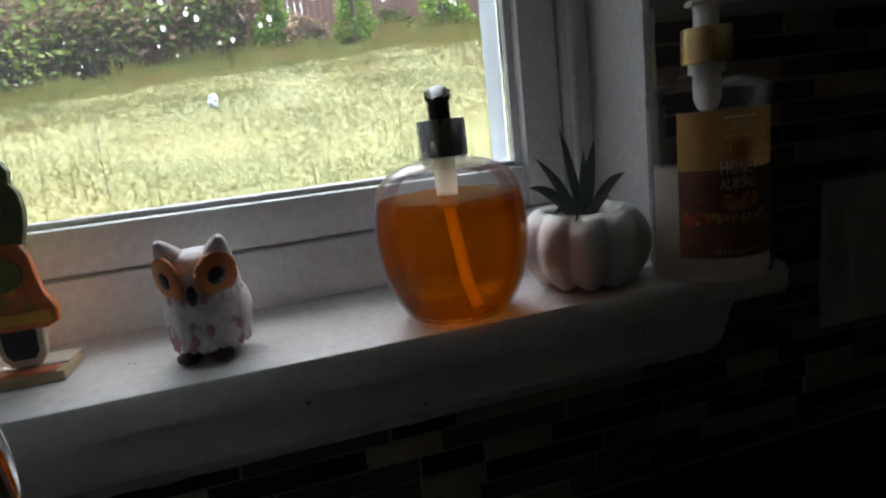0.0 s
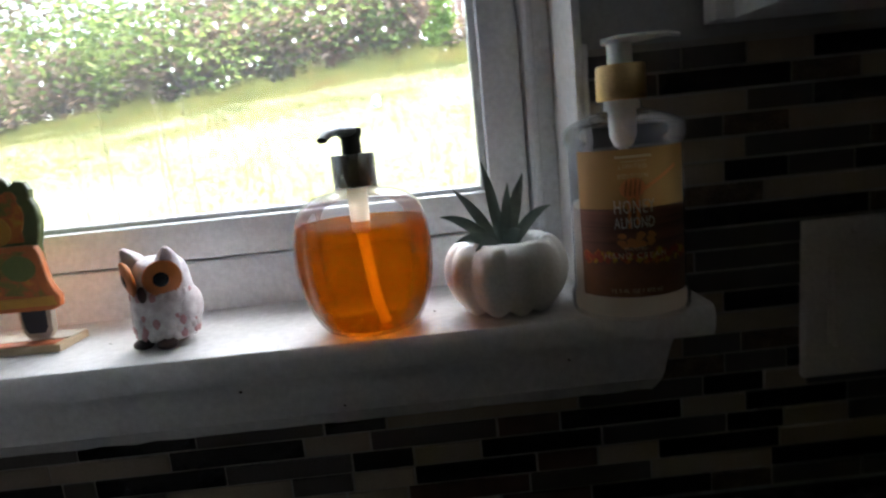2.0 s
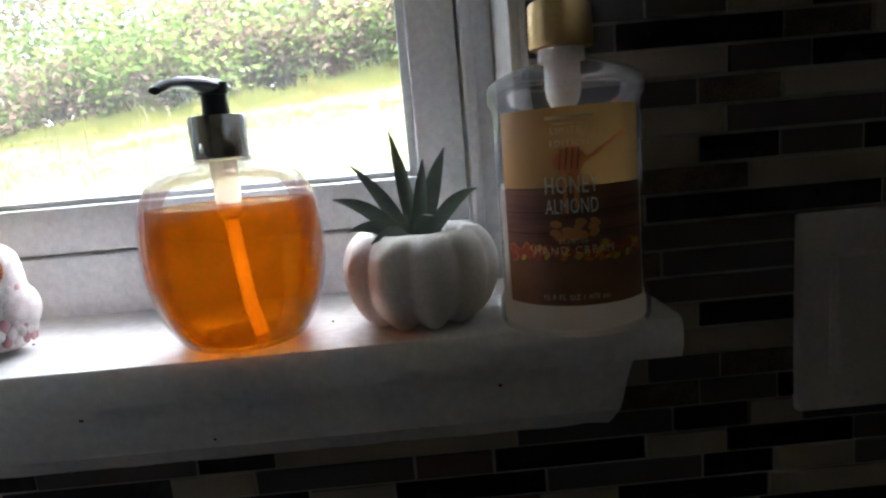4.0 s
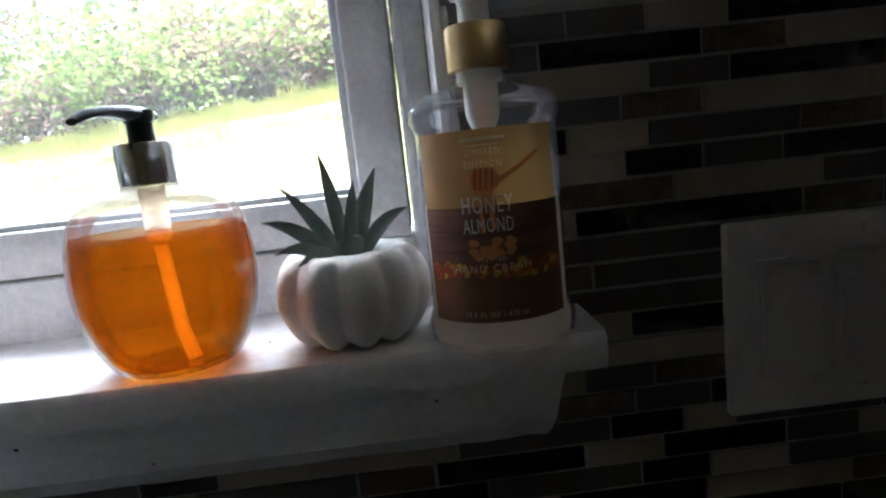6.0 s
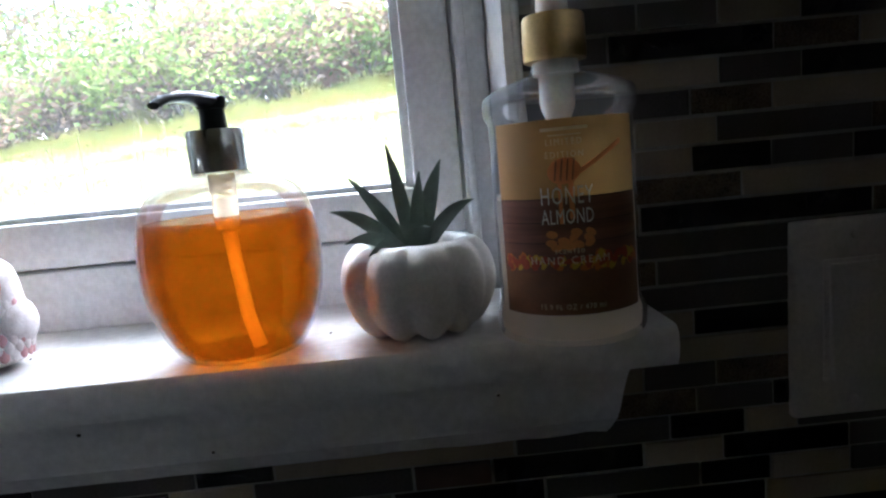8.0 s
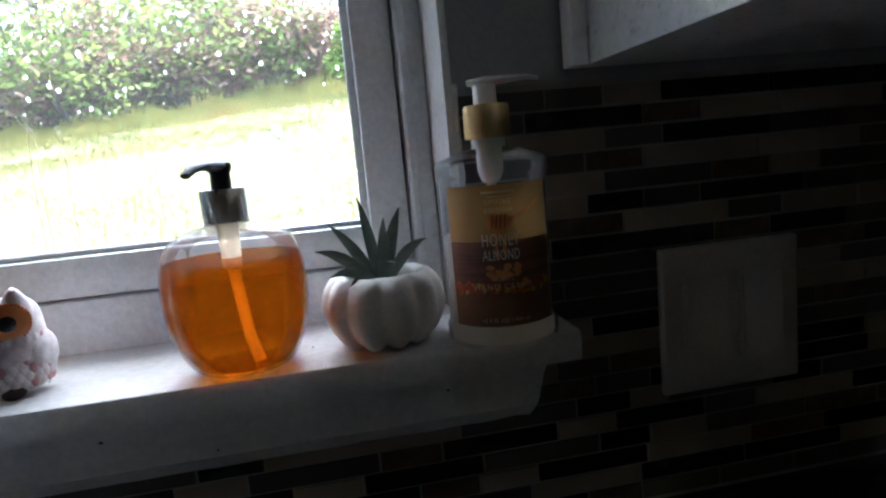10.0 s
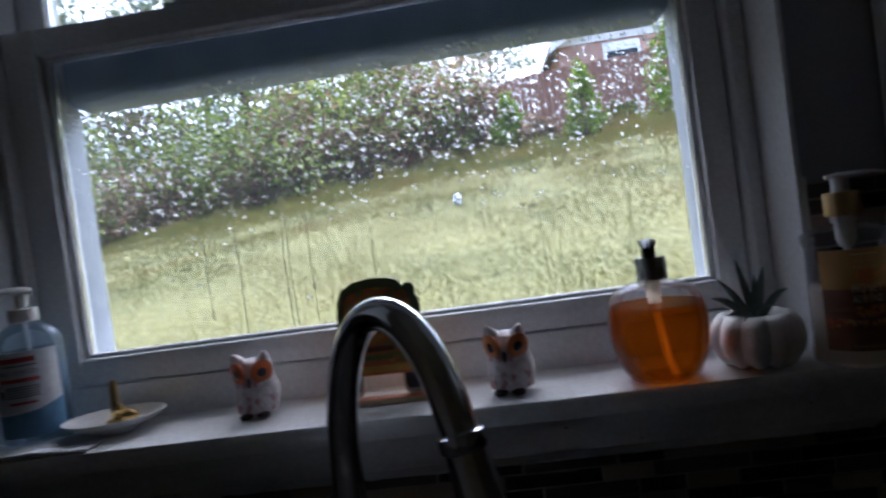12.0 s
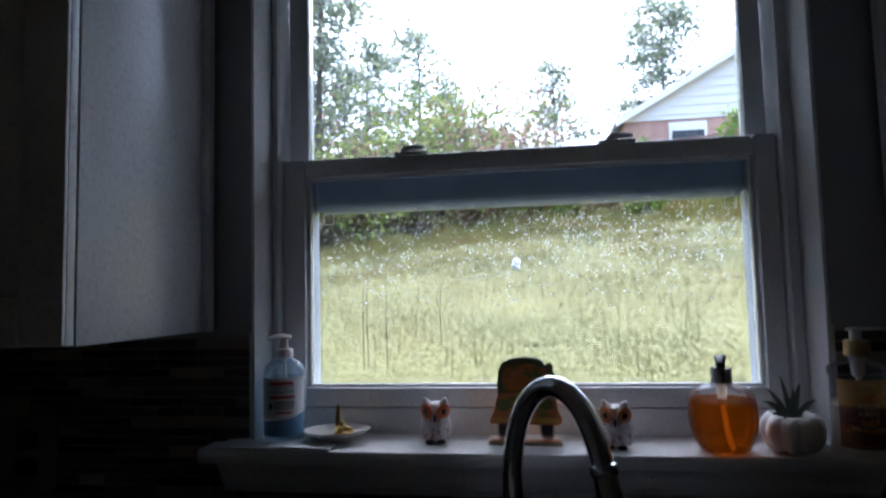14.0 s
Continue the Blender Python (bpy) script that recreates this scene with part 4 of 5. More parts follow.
def cloth_and_dish():
    bm = box(-0.675, -0.50, -0.05, 0.0, SILL + 0.0003, SILL + 0.0045, 0.0018)
    bmesh.ops.subdivide_edges(bm, edges=[e for e in bm.edges if e.calc_length() > 0.02], cuts=12, use_grid_fill=True)
    for v in bm.verts:
        v.co.z += max(0, v.co.z - SILL - 0.002) * 1.2 * noise.noise(v.co * 30)
        v.co.y += 0.003 * noise.noise((v.co.x * 25, 1, 1))
    tagged(part("folded_cloth", bm, mottled("white_cloth", (0.66, 0.67, 0.68), (0.76, 0.77, 0.78), 90, 0.9, fine=1400, bump=0.5)), "folded white paper towel lying on the sill", "paper towel")
    d = thing("ring_dish", -0.507, 0.010, SILL, "small white porcelain ring dish with a gold holder", "ring dish", rz=10)
    part("dish", lathe(smooth_profile([(0.017, 0.0006), (0.02, 0.0015), (0.024, 0.005), (0.038, 0.0105), (0.0495, 0.0172), (0.0505, 0.0185), (0.049, 0.0182), (0.037, 0.0125), (0.02, 0.0075), (0.002, 0.0072)], 3), 56, sy=0.8, close_top=True), GLAZE, d)
    part("post", pipe([(0.002, 0, 0.0072), (0.002, 0, 0.03), (0.0025, 0, 0.05), (0.0025, 0, 0.0545)], [0.0062, 0.0042, 0.0036, 0.0028], 16), BRIGHTGOLD, d, "polished gold post")
    knot = bmesh.new()
    add(knot, blob(0.013, -0.004, 0.0155, 0.0125, 0.0085, 0.008))
    add(knot, blob(0.009, -0.007, 0.0245, 0.006, 0.0055, 0.006))
    add(knot, blob(0.004, -0.0125, 0.0125, 0.008, 0.006, 0.005))
    part("gold_figure", knot, BRIGHTGOLD, d, "small polished gold ornament")


sanitizer()
cloth_and_dish()

# ---- outside ----


def ground_z(x, y):
    if y < 0.19:
        return -0.15
    far = min(y, 19.0)
    return 0.38 + 0.183 * far + (0.066 if x > 0 else 0.085) * max(-14, min(14, x)) * min(far, 15) / 14 + 0.06 * noise.noise((x * 0.5, y * 0.5, 0)) - 0.03 * max(0, y - 19)


def lawn():
    xs = sorted({*np.linspace(-24, 24, 49).round(2), *np.linspace(-400, 400, 17).round(2)})
    ys = sorted({-400.0, -120.0, -30.0, -4.0, 0.175, 0.2, *np.linspace(0.5, 24, 48).round(2), 40.0, 80.0, 160.0, 400.0})
    verts = [(x, y, ground_z(x, y)) for y in ys for x in xs]
    n = len(xs)
    faces = [(j * n + i, j * n + i + 1, (j + 1) * n + i + 1, (j + 1) * n + i) for j in range(len(ys) - 1) for i in range(n - 1)]
    me = bpy.data.meshes.new("ground")
    me.from_pydata(verts, [], faces)
    me.shade_smooth()
    m = mottled("meadow_ground", (0.062, 0.066, 0.008), (0.083, 0.080, 0.010), 0.8, 0.9, fine=9, bump=0.6, depth=0.05, lo=0.3, hi=0.7)
    me.materials.append(m)
    tagged(new("ground", me), "grassy slope rising behind the house", "ground", kind="structure")


lawn()


def leaf_mat(name, a, b, scale, patches=((0.32, (0.62, 0.68, 0.62)), (0.68, (1.2, 1.14, 1.05)))):
    m = Net(name, a, 0.7, Specular_IOR_Level=0.15)
    info = m.node("ShaderNodeNewGeometry")
    c = m.ramp(info.outputs["Random Per Island"], [(0.0, a), (1.0, b)])
    big = m.ramp(m.noise(scale, 3), list(patches))
    tufts = m.ramp(m.noise(scale * 5, 3), [(0.34, (0.82, 0.87, 0.82)), (0.5, (1, 1, 1)), (0.7, (1.1, 1.06, 1.0))])
    col = m.mix(1.0, m.mix(1.0, c, big, "MULTIPLY"), tufts, "MULTIPLY")
    m.color(col)
    t = m.node("ShaderNodeBsdfTranslucent")
    m.link(col, t.inputs["Color"])
    s = m.node("ShaderNodeMixShader", Fac=0.42)
    m.link(m.bsdf.outputs[0], s.inputs[1]), m.link(t.outputs[0], s.inputs[2]), m.link(s.outputs[0], m.out.inputs["Surface"])
    return m.mat


GRASS = leaf_mat("meadow_grass", (0.068, 0.071, 0.008), (0.090, 0.086, 0.011), 0.75, ((0.30, (0.50, 0.68, 0.6)), (0.44, (0.85, 0.92, 0.8)), (0.56, (1.05, 1.0, 0.9)), (0.70, (1.05, 0.78, 0.9))))
# needles paled towards grey: distance haze is mixed into their colour
PINE = leaf_mat("hazed_pine_needles", (0.17, 0.205, 0.15), (0.27, 0.31, 0.24), 0.7)
BUSH = leaf_mat("bush_leaves", (0.10, 0.145, 0.035), (0.25, 0.30, 0.10), 0.7, ((0.32, (0.42, 0.5, 0.45)), (0.5, (0.95, 0.95, 0.9)), (0.68, (1.4, 1.3, 1.15))))
RUST = leaf_mat("rusty_bush_leaves", (0.15, 0.10, 0.075), (0.27, 0.19, 0.145), 0.9)
CONIFER = leaf_mat("conifer_foliage", (0.10, 0.17, 0.025), (0.22, 0.31, 0.06), 1.5)
BARK = mottled("pine_bark", (0.06, 0.045, 0.035), (0.14, 0.11, 0.09), 6, 0.9, fine=40, bump=0.6, depth=0.02, stretch=(1, 1, 0.25))


def raw(name, verts, faces, mat, parent=None):
    me = bpy.data.meshes.new(name)
    me.from_pydata(verts, [], faces)
    me.materials.append(mat)
    ob = new(name, me)
    if parent is not None:
        ob.parent = parent
    return ob


def grass():
    rnd = random.Random(2)
    verts, faces = [], []
    for k in range(190000):
        y = 0.9 + 15.5 * rnd.random() ** 1.25
        x = rnd.uniform(-1, 1) * (1.2 + 0.78 * y)
        z = ground_z(x, y)
        tall = 0.5 + 0.5 * noise.noise((x * 0.9, y * 0.9, 4))
        h = (0.012 + 0.055 * rnd.random() * tall) * (0.35 + 0.13 * y)
        w = 0.0014 + 0.0009 * y
        a, lean = rnd.uniform(0, 6.28), rnd.gauss(0, 1.1) * h
        b = len(verts)
        dx, dy = math.cos(a) * w, math.sin(a) * w * 0.5
        verts += [(x - dx, y - dy, z - 0.01), (x + dx, y + dy, z - 0.01), (x + lean, y + rnd.gauss(0, 0.5) * h, z + h * rnd.uniform(0.7, 1.0))]
        faces.append((b, b + 1, b + 2))
    for k in range(260):
        y = 2.0 + 11 * rnd.random()
        x = rnd.uniform(-1, 1) * (1.0 + 0.7 * y)
        z, h = ground_z(x, y), rnd.uniform(0.12, 0.4)
        b = len(verts)
        tilt = rnd.uniform(-0.12, 0.12) * h
        verts += [(x - 0.004, y, z), (x + 0.004, y, z), (x + tilt, y, z + h)]
        faces.append((b, b + 1, b + 2))
    # a ragged fringe of tall weeds towards the crest, and low leafy weeds in the meadow
    for k in range(22000):
        y = 10.5 + 4.6 * rnd.random() ** 0.7
        x = rnd.uniform(-1, 1) * (1.0 + 0.75 * y)
        clump = max(0, noise.noise((x * 1.1, y * 1.1, 9)) + 0.3)
        if clump < 0.05:
            continue
        z, h = ground_z(x, y), (0.08 + 0.95 * rnd.random() * clump) * (0.3 + 0.15 * (y - 10.5))
        b, a, w = len(verts), rnd.uniform(0, 6.28), 0.016
        verts += [(x - w, y, z - 0.02), (x + w, y, z - 0.02), (x + rnd.gauss(0, 0.25) * h, y + rnd.gauss(0, 0.25) * h, z + h)]
        faces.append((b, b + 1, b + 2))
    for k in range(900):
        y = 1.6 + 11 * rnd.random()
        x = rnd.uniform(-1, 1) * (1.0 + 0.75 * y)
        if noise.noise((x * 0.7, y * 0.7, 21)) < 0.05:
            continue
        z = ground_z(x, y)
        for q in range(16):
            s = rnd.uniform(0.008, 0.02) * (0.5 + 0.07 * y)
            p = Vector((x + rnd.gauss(0, 0.07), y + rnd.gauss(0, 0.07), z + abs(rnd.gauss(0, 0.05))))
            u = Vector((rnd.gauss(0, 1), rnd.gauss(0, 1), rnd.gauss(0, 0.7))).normalized() * s
            v = u.cross(Vector((rnd.gauss(0, 1), rnd.gauss(0, 1), 1))).normalized() * s * 0.5
            b = len(verts)
            verts += [tuple(p - u), tuple(p + v), tuple(p + u), tuple(p - v)]
            faces.append((b, b + 1, b + 2, b + 3))
    co = np.array(verts)
    for i, f in enumerate(faces):
        u, v = co[f[1]] - co[f[0]], co[f[2]] - co[f[0]]
        if 0.4 * (u[0] * v[1] - u[1] * v[0]) - (u[2] * v[0] - u[0] * v[2]) < 0:
            faces[i] = f[::-1]
    turf = raw("meadow_grass", verts, faces, GRASS)
    turf.data.shade_smooth()
    turf.data.normals_split_custom_set_from_vertices([(0.0, -0.35, 0.94)] * len(verts))
    tagged(turf, "yellow-green meadow grass on the slope", "grass", kind="stuff")


grass()


def weed_stalk(x, y, h, seed):
    """A dead upright weed: thin stem with a few short side twigs."""
    rnd = random.Random(seed)
    w = thing("weed_stalk", x, y, ground_z(x, y) - 0.03, "thin dry upright weed stalk in the meadow", "weed", "dry weed stalks")
    part("stem", pipe([(0, 0, 0), (0.008 * rnd.gauss(0, 1), 0, h * 0.5), (0.012 * rnd.gauss(0, 1), 0, h)], [0.0022, 0.0018, 0.001], 6), STALK, w)
    for k in range(7):
        z, a = h * rnd.uniform(0.25, 0.98), rnd.uniform(0, 6.28)
        part("twig", pipe([(0, 0, z), (0.02 * math.cos(a), 0.02 * math.sin(a), z + 0.03), (0.03 * math.cos(a), 0.03 * math.sin(a), z + 0.055)], [0.0016, 0.0014, 0.001], 5), STALK, w)


STALK = mottled("dry_stalk", (0.14, 0.125, 0.055), (0.2, 0.175, 0.085), 12, 0.9, fine=60)
for i, (x, y, h) in enumerate(((-1.255, 2.8, 0.8), (-1.235, 2.84, 0.72), (-1.527, 2.8, 0.78), (-1.11, 2.82, 0.7), (-1.95, 3.3, 0.6), (-0.86, 3.4, 0.45))):
    weed_stalk(x, y, h, 60 + i)


def leaf_cards(rnd, centers, per, spread, size, verts, faces, flat=0.7):
    for c in centers:
        for _ in range(per):
            p = Vector(c) + Vector((rnd.gauss(0, spread), rnd.gauss(0, spread), rnd.gauss(0, spread * flat)))
            u = Vector((rnd.gauss(0, 1), rnd.gauss(0, 1), rnd.gauss(0, 0.6))).normalized()
            v = u.cross(Vector((rnd.gauss(0, 1), rnd.gauss(0, 1), rnd.gauss(0, 1)))).normalized()
            s = size * rnd.uniform(0.5, 1.3)
            b = len(verts)
            verts += [tuple(p - u * s), tuple(p + v * s * 0.45), tuple(p + u * s), tuple(p - v * s * 0.45)]
            faces.append((b, b + 1, b + 2, b + 3))


def pine(x, y, h, seed, bare=0.45, wide=1.0):
    """A tall loblolly-like pine: bare leaning trunk, drooping limbs, open tufted crown."""
    rnd = random.Random(seed)
    t = thing("pine_tree", x, y, ground_z(x, y) - 0.1, "tall thin pine tree with an open ragged crown", "tree", "pine trees behind the meadow")
    lean = (rnd.uniform(-0.03, 0.03) * h, rnd.uniform(-0.02, 0.02) * h)
    at = lambda f: Vector((lean[0] * f * f, lean[1] * f * f, h * f))
    trunk = pipe([at(k / 8) for k in range(9)], [0.013 * h * (1 - 0.9 * k / 8) + 0.01 for k in range(9)], 8)
    centers = []
    limbs = int(16 + 2.2 * h)
    for k in range(limbs):
        f = bare + (1 - bare) * (k / (limbs - 1)) ** 0.9 * 0.98
        a = rnd.uniform(0, 6.28)
        reach = 1.3 * wide * h * (0.05 + 0.15 * (1 - (f - bare) / (1 - bare)) ** 0.8) * rnd.uniform(0.55, 1.25)
        p0 = at(f)
        p1 = p0 + Vector((math.cos(a), math.sin(a), rnd.uniform(0.05, 0.45))) * reach * 0.55
        p2 = p0 + Vector((math.cos(a), math.sin(a), rnd.uniform(0.0, 0.35))) * reach
        add(trunk, pipe([p0, p1, p2], [0.0035 * h, 0.002 * h, 0.001 * h], 5))
        for q in (0.5, 0.75, 1.0):
            c = p0.lerp(p2, q) + Vector((rnd.gauss(0, 0.12), rnd.gauss(0, 0.12), rnd.gauss(0.05, 0.1)))
            centers.append(tuple(c))
    centers.append(tuple(at(1.0)))
    part("trunk", trunk, BARK, t)
    verts, faces = [], []
    leaf_cards(rnd, centers, 24 if h < 14 else 64, 0.036 * h, 0.075 + 0.006 * h, verts, faces, 0.5)
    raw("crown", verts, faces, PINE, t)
    return t


for i, (az, dist, h, bare, wide) in enumerate(((-27, 24, 11, 0.3, 1.0), (-23, 21, 12.5, 0.35, 1.0), (-19.8, 20, 12.5, 0.2, 0.8), (-17.6, 24, 8.0, 0.1, 1.1), (-15.4, 28, 10.6, 0.35, 0.8), (-10.2, 24, 8.9, 0.2, 1.15), (-8.2, 27, 7.2, 0.25, 1.1), (-4.6, 34, 6.6, 0.3, 1.2), (-2.2, 32, 6.4, 0.3, 1.2), (2.4, 28, 8.0, 0.35, 1.05), (12.1, 38, 15.0, 0.05, 1.2), (-33, 22, 12, 0.3, 1.0), (-38, 26, 12, 0.3, 1.0))):
    pine(dist * math.tan(radians(az)) - 0.2, dist - 0.9, h, 20 + i, bare, wide)


def bush(x, y, h, w, mat, seed, label, cards=900):
    rnd = random.Random(seed)
    b = thing("bush", x, y, ground_z(x, y) - 0.05, label, "bush", "bushes along the meadow")
    centers, stems = [], bmesh.new()
    for k in range(14):
        a, r, f = rnd.uniform(0, 6.28), w * rnd.random() ** 0.6, rnd.uniform(0.25, 1.0)
        tip = Vector((math.cos(a) * r, math.sin(a) * r, h * f))
        add(stems, pipe([(0, 0, 0), tuple(tip * 0.5 + Vector((0, 0, 0.1 * h))), tuple(tip)], [0.03, 0.02, 0.008], 5))
        centers += [tuple(tip), tuple(tip * 0.7)]
    part("stems", stems, BARK, b)
    verts, faces = [], []
    leaf_cards(rnd, centers, cards // 28, 0.16 * h, 0.10, verts, faces, 0.8)
    raw("foliage", verts, faces, mat, b)
    return b


rnd = random.Random(11)
for i in range(46):
    az = -40 + i * 1.28 + rnd.uniform(-0.5, 0.5)
    dist = 15.2 + rnd.uniform(-0.7, 2.2)
    rusty = rnd.random() < 0.4
    h = rnd.uniform(1.5, 3.2) if az < 1 else rnd.uniform(0.35, 0.7)
    if az > 2 and i % 3:
        continue
    bush(dist * math.tan(radians(az)) - 0.2, dist - 0.9, h, h * 0.55, RUST if rusty else BUSH, 100 + i, "rusty brown leafy bush" if rusty else "dense green leafy bush")


for i in range(24):
    az = -42 + i * 1.75 + rnd.uniform(-0.6, 0.6)
    dist = 18.6 + rnd.uniform(-0.6, 2.0)
    h = rnd.uniform(2.8, 4.6)
    bush(dist * math.tan(radians(az)) - 0.2, dist - 0.9, h, h * 0.42, BUSH if rnd.random() < 0.7 else RUST, 400 + i, "tall loose leafy sapling at the wood's edge", 1200)


def conifer(x, y, h, r, seed):
    rnd = random.Random(seed)
    c = thing("conifer_shrub", x, y, ground_z(x, y) - 0.05, "bright green cone-shaped conifer shrub before the fence", "conifer", "conifer shrubs along the fence")
    part("trunk", pipe([(0, 0, 0), (0, 0, h * 0.9)], [0.05, 0.01], 7), BARK, c)
    centers = []
    for k in range(70):
        f = rnd.random() ** 1.2
        a, q = rnd.uniform(0, 6.28), r * (1 - f) ** 0.7 * rnd.uniform(0.6, 1.0)
        centers.append((math.cos(a) * q, math.sin(a) * q, 0.1 + f * (h - 0.15)))
    verts, faces = [], []
    leaf_cards(rnd, centers, 18, 0.09, 0.075, verts, faces, 1.3)
    raw("foliage", verts, faces, CONIFER, c)


for i, (az, dist, h, r) in enumerate(((10.0, 15.2, 1.75, 0.5), (17.5, 15.0, 2.2, 0.75), (3.5, 15.6, 1.35, 0.5), (24.5, 15, 2.0, 0.7), (31, 15, 1.9, 0.6))):
    conifer(dist * math.tan(radians(az)) - 0.15, dist - 0.9, h, r, 300 + i)


def fence():
    f = thing("board_fence", 0, 0, 0, "reddish brown wooden board fence on the crest", "fence")
    wood = mottled("fence_wood", (0.17, 0.075, 0.05), (0.26, 0.13, 0.09), 2.5, 0.8, fine=30, bump=0.4, depth=0.01, stretch=(1, 1, 0.15))
    me = None
    for k in range(118):
        x = -3.2 + k * 0.155
        y = 15.6 - 0.02 * x
        if me is None:
            me = mesh_of(box(-0.073, 0.073, -0.01, 0.01, 0, 1.85, 0.004), "board", wood)
        ob = new("board", me)
        ob.parent = f
        ob.matrix_basis = pose(x, y, ground_z(x, y) - 0.1 + 0.02 * math.sin(k * 2.3))
    for z in (0.4, 1.5):
        pts = [(x, 15.6 - 0.02 * x + 0.05, ground_z(x, 15.6) + z) for x in (-3.2, 0, 3, 6, 9, 12, 15.1)]
        part("rail", pipe(pts, 0.04, 4), wood, f, smooth=False)


fence()


def neighbour():
    """The neighbour's gable end: brick below, white boards in the gable, roof edge and a window."""
    x0, x1, y, zb, ze, za = 3.5, 17.0, 23.5, 4.0, 7.85, 11.62
    h = thing("neighbour_house", x0, y, zb, "brick house with a white clapboard gable behind the fence", "house")
    ze, za, w = ze - zb, za - zb, x1 - x0
    brick = mottled("far_brick", (0.42, 0.23, 0.17), (0.55, 0.33, 0.26), 3, 0.85, fine=18, bump=0.3, depth=0.01)
    boards = mottled("white_clapboard", (0.86, 0.82, 0.79), (0.92, 0.88, 0.85), 1, 0.6, fine=12, bump=0.1)
    roofm = mottled("roof_shingle", (0.12, 0.11, 0.11), (0.2, 0.19, 0.18), 3, 0.9, fine=30, bump=0.4, depth=0.01)
    part("wall", box(0, w, 0, 9, 0, ze, 0.02), brick, h)
    gable = bmesh.new()
    n = 22
    for k in range(n):
        z0, z1 = ze + (za - ze) * k / n, ze + (za - ze) * (k + 1) / n
        f = k / n
        box(w / 2 * f - 0.1 * (1 - f), w - w / 2 * f + 0.1 * (1 - f), -0.05 - 0.02 * (k % 2), 0.05, z0 + 0.005, z1, 0, gable)
    part("gable", gable, boards, h, "white clapboard gable", smooth=False)
    for sgn in (-1, 1):
        a, b = (-0.35, w / 2) if sgn < 0 else (w + 0.35, w / 2)
        za2 = za + 0.12
        roof = extrude_outline([(a, ze - 0.12), (b, za2), (b, za2 + 0.18), (a, ze + 0.06)] if sgn < 0 else [(b, za2), (a, ze - 0.12), (a, ze + 0.06), (b, za2 + 0.18)], -0.35, 9.3)
        part("roof", roof, roofm, h, smooth=False)
        part("barge_board", extrude_outline([(a, ze - 0.24), (b, za2 - 0.12), (b, za2 + 0.16), (a, ze + 0.04)], -0.42, -0.355), boards, h, smooth=False)
    win = part("window", box(1.66, 3.08, -0.04, 0.02, ze - 0.95, ze - 0.1, 0.02), boards, h)
    part("pane", box(1.78, 2.96, -0.055, -0.042, ze - 0.85, ze - 0.45), clear("far_pane", (0.2, 0.22, 0.25), 1.6, 0.02), win, smooth=False)


neighbour()

# a pale weathered marker stone lying in the grass
mk = blob(0, 0, 0.03, 0.055, 0.04, 0.075, 14, 9)
for v in mk.verts:
    v.co += v.normal * 0.03 * noise.noise(v.co * 30)
mk = part("pale_stone", mk, mottled("pale_stone", (0.50, 0.50, 0.49), (0.66, 0.66, 0.64), 9, 0.8))
mk.matrix_basis = pose(-0.41, 6.9, ground_z(-0.41, 6.9) + 0.04)
tagged(mk, "pale stone lying in the meadow grass", "stone")

# ---- mosaic tiles, last ----
TILES = {
    "K": [mottled("black_glass_tile", (0.008, 0.008, 0.011), (0.02, 0.019, 0.022), 25, 0.08, fine=300, bump=0.02)],
    "G": [mottled("grey_slate_tile", (0.05, 0.046, 0.04), (0.10, 0.092, 0.08), 40, 0.4, fine=600, bump=0.25, space="Generated")],
    "B": [mottled("beige_stone_tile", (0.30, 0.24, 0.175), (0.40, 0.33, 0.25), 12, 0.42, fine=500, bump=0.15)],
    "M": [mottled("mottled_marble_tile", (0.05, 0.035, 0.022), (0.17, 0.12, 0.07), 90, 0.28, fine=700, bump=0.1)],
    "R": [mottled("brown_stone_tile", (0.07, 0.035, 0.025), (0.13, 0.07, 0.05), 50, 0.35, fine=500, bump=0.15)],
}
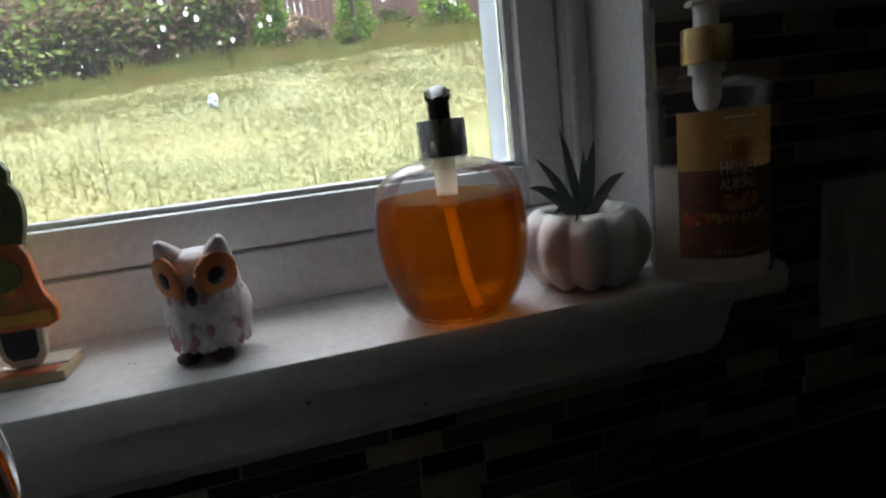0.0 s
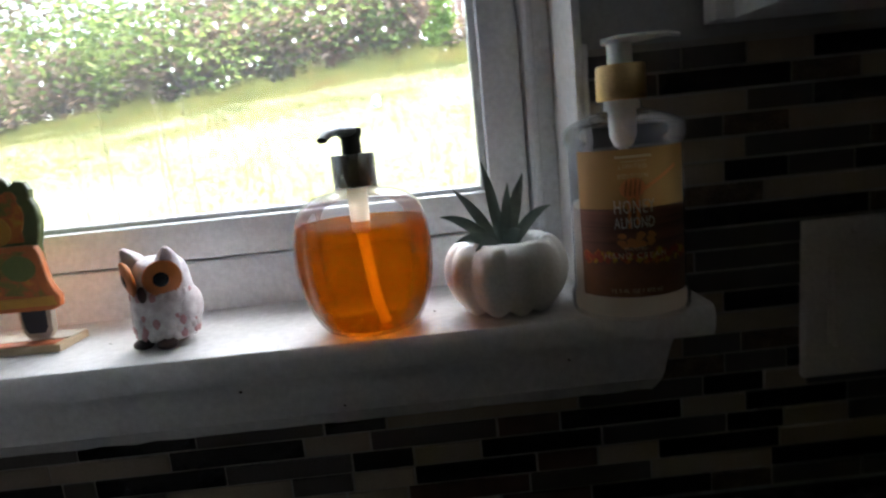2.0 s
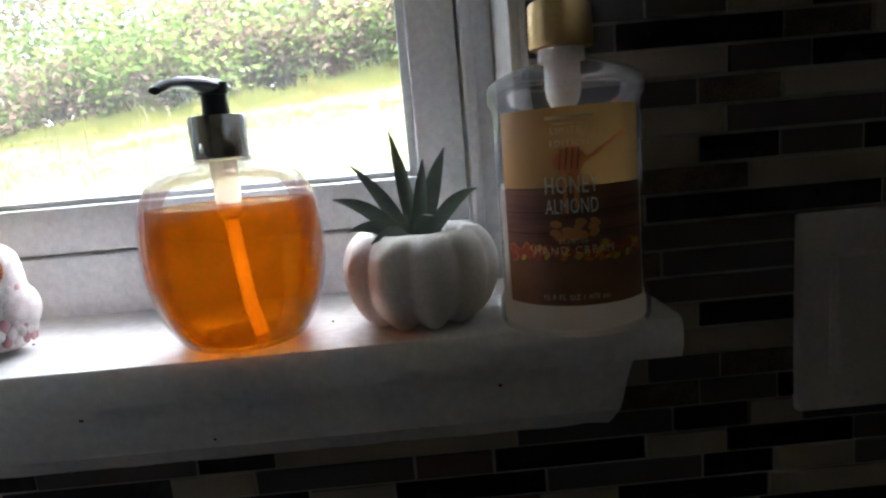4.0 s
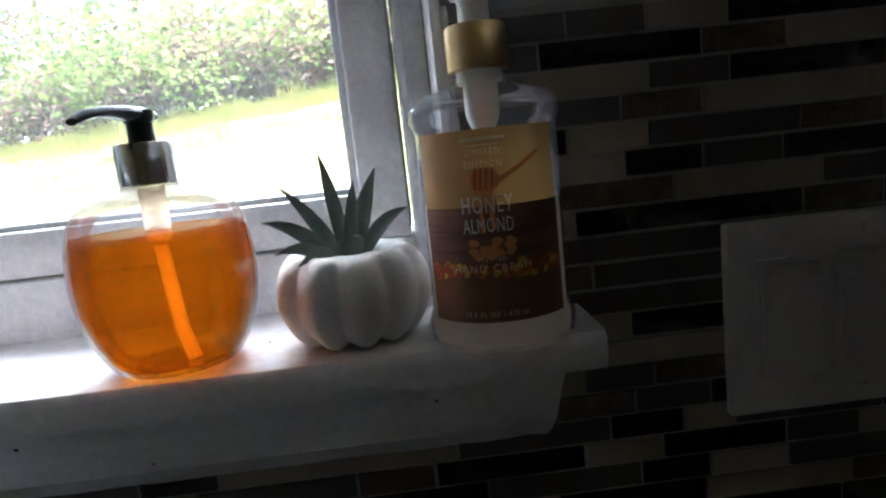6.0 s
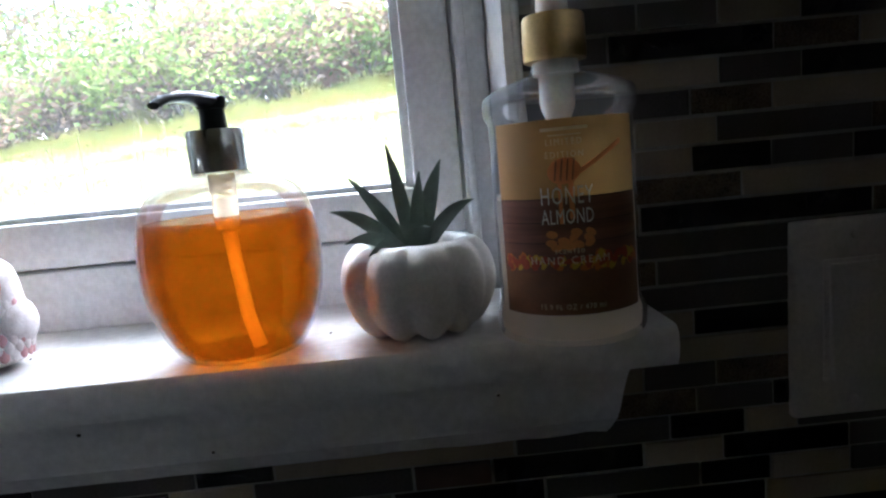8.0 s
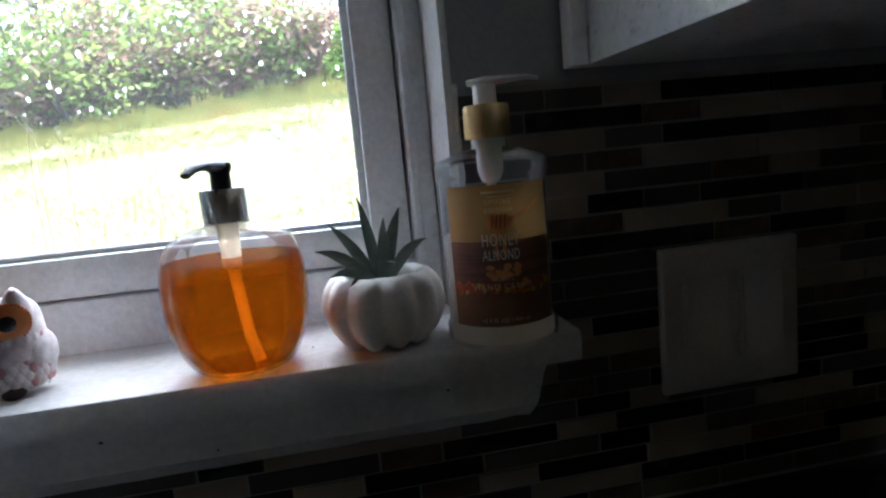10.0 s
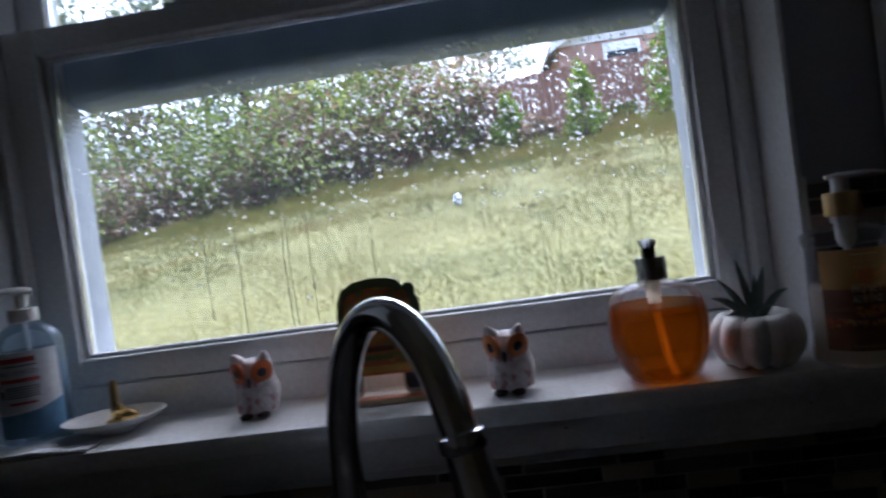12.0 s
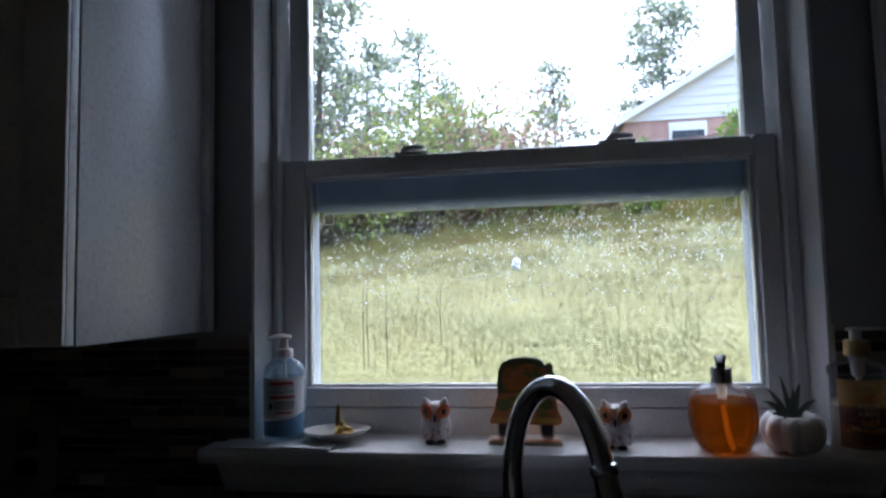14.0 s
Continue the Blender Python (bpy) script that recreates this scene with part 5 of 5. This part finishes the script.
# rows of the pattern that are known: end of each tile in millimetres and its kind; the row's first number is where it starts
KNOWN = {
    -1: "201 G265 G308 B353 K441", 0: "201 G249 K338 M385 B450", 1: "201 B308 G353 K441", 2: "201 G292 M337 B430", 3: "218 K261 B306 G392 M440",
    4: "201 B292 K336 G382 K470", 5: "201 M319 B405 G450", 6: "201 B262 K393 M440", 7: "201 G345 K390", 8: "225 M270 G345", 9: "201 R255 G345", 10: "245 B290 K345",
    11: "201 K272 B345", 12: "215 B260 G302 M345", 13: "201 M290 G335 K349", 14: "-178 K-93 G-1 K44 B183 G274 K318 B349 G440", 15: "-200 B-114 K-17 B31 G123 R169 K258 B305 K380 G425",
    16: "-170 K-76 G16 K61 B110 K199 G291 K333 B381 G470", 17: "-120 B-30 G15 B60 K150 R195 B240 K330",
}
PITCH, GAP = 0.0153, 0.0012
shared = {}


def tile(x0, x1, k, kind, rnd):
    """One strip of the mosaic, a little proud of the grout with rounded edges."""
    w = round(x1 - x0 - GAP, 3)
    if w < 0.004:
        return
    key = (w, kind)
    if key not in shared:
        b = box(-w / 2, w / 2, -0.0, 0.0042, -(PITCH - GAP) / 2, (PITCH - GAP) / 2)
        for v in b.verts:
            if v.co.y < 0.001:
                v.co.x *= (w - 0.0012) / w
                v.co.z *= 0.93
        shared[key] = mesh_of(b, "tile", TILES[kind])
    ob = new("tile", shared[key])
    ob.parent = wall_north
    z = 1.264 - PITCH * (k + 0.5)
    ob.matrix_basis = pose((x0 + x1) / 2, -0.0006 + rnd.uniform(-0.0005, 0.0004), z, 0, 0, rnd.uniform(-0.4, 0.4))


def lay_tiles():
    rnd = random.Random(17)
    for k in range(-1, 20):
        z = 1.264 - PITCH * (k + 0.5)
        spans = [(WEST + 0.004, LEFT - 0.002), (RIGHT + 0.002, 0.86)] if z > 1.066 else [(WEST + 0.004, 0.86)]
        known, stops = [], KNOWN.get(k, "").split()
        if stops:
            x = float(stops[0]) / 1000
            for s in stops[1:]:
                known.append((x, float(s[1:]) / 1000, s[0]))
                x = float(s[1:]) / 1000
        for a, b in spans:
            inside = [q for q in known if q[1] > a and q[0] < b]
            gaps = [(a, inside[0][0]), (inside[-1][1], b)] if inside else [(a, b)]
            for x0, x1, kind in inside:
                tile(max(a, x0), min(b, x1), k, kind, rnd)
            for g0, g1 in gaps:
                x = g0
                while x < g1 - 0.002:
                    step = rnd.choice((0.045, 0.09, 0.09, 0.0675))
                    nx = min(g1, x + step)
                    if g1 - nx < 0.012:
                        nx = g1
                    tile(x, nx, k, rnd.choice("KKGGBBMRG"), rnd)
                    x = nx


lay_tiles()
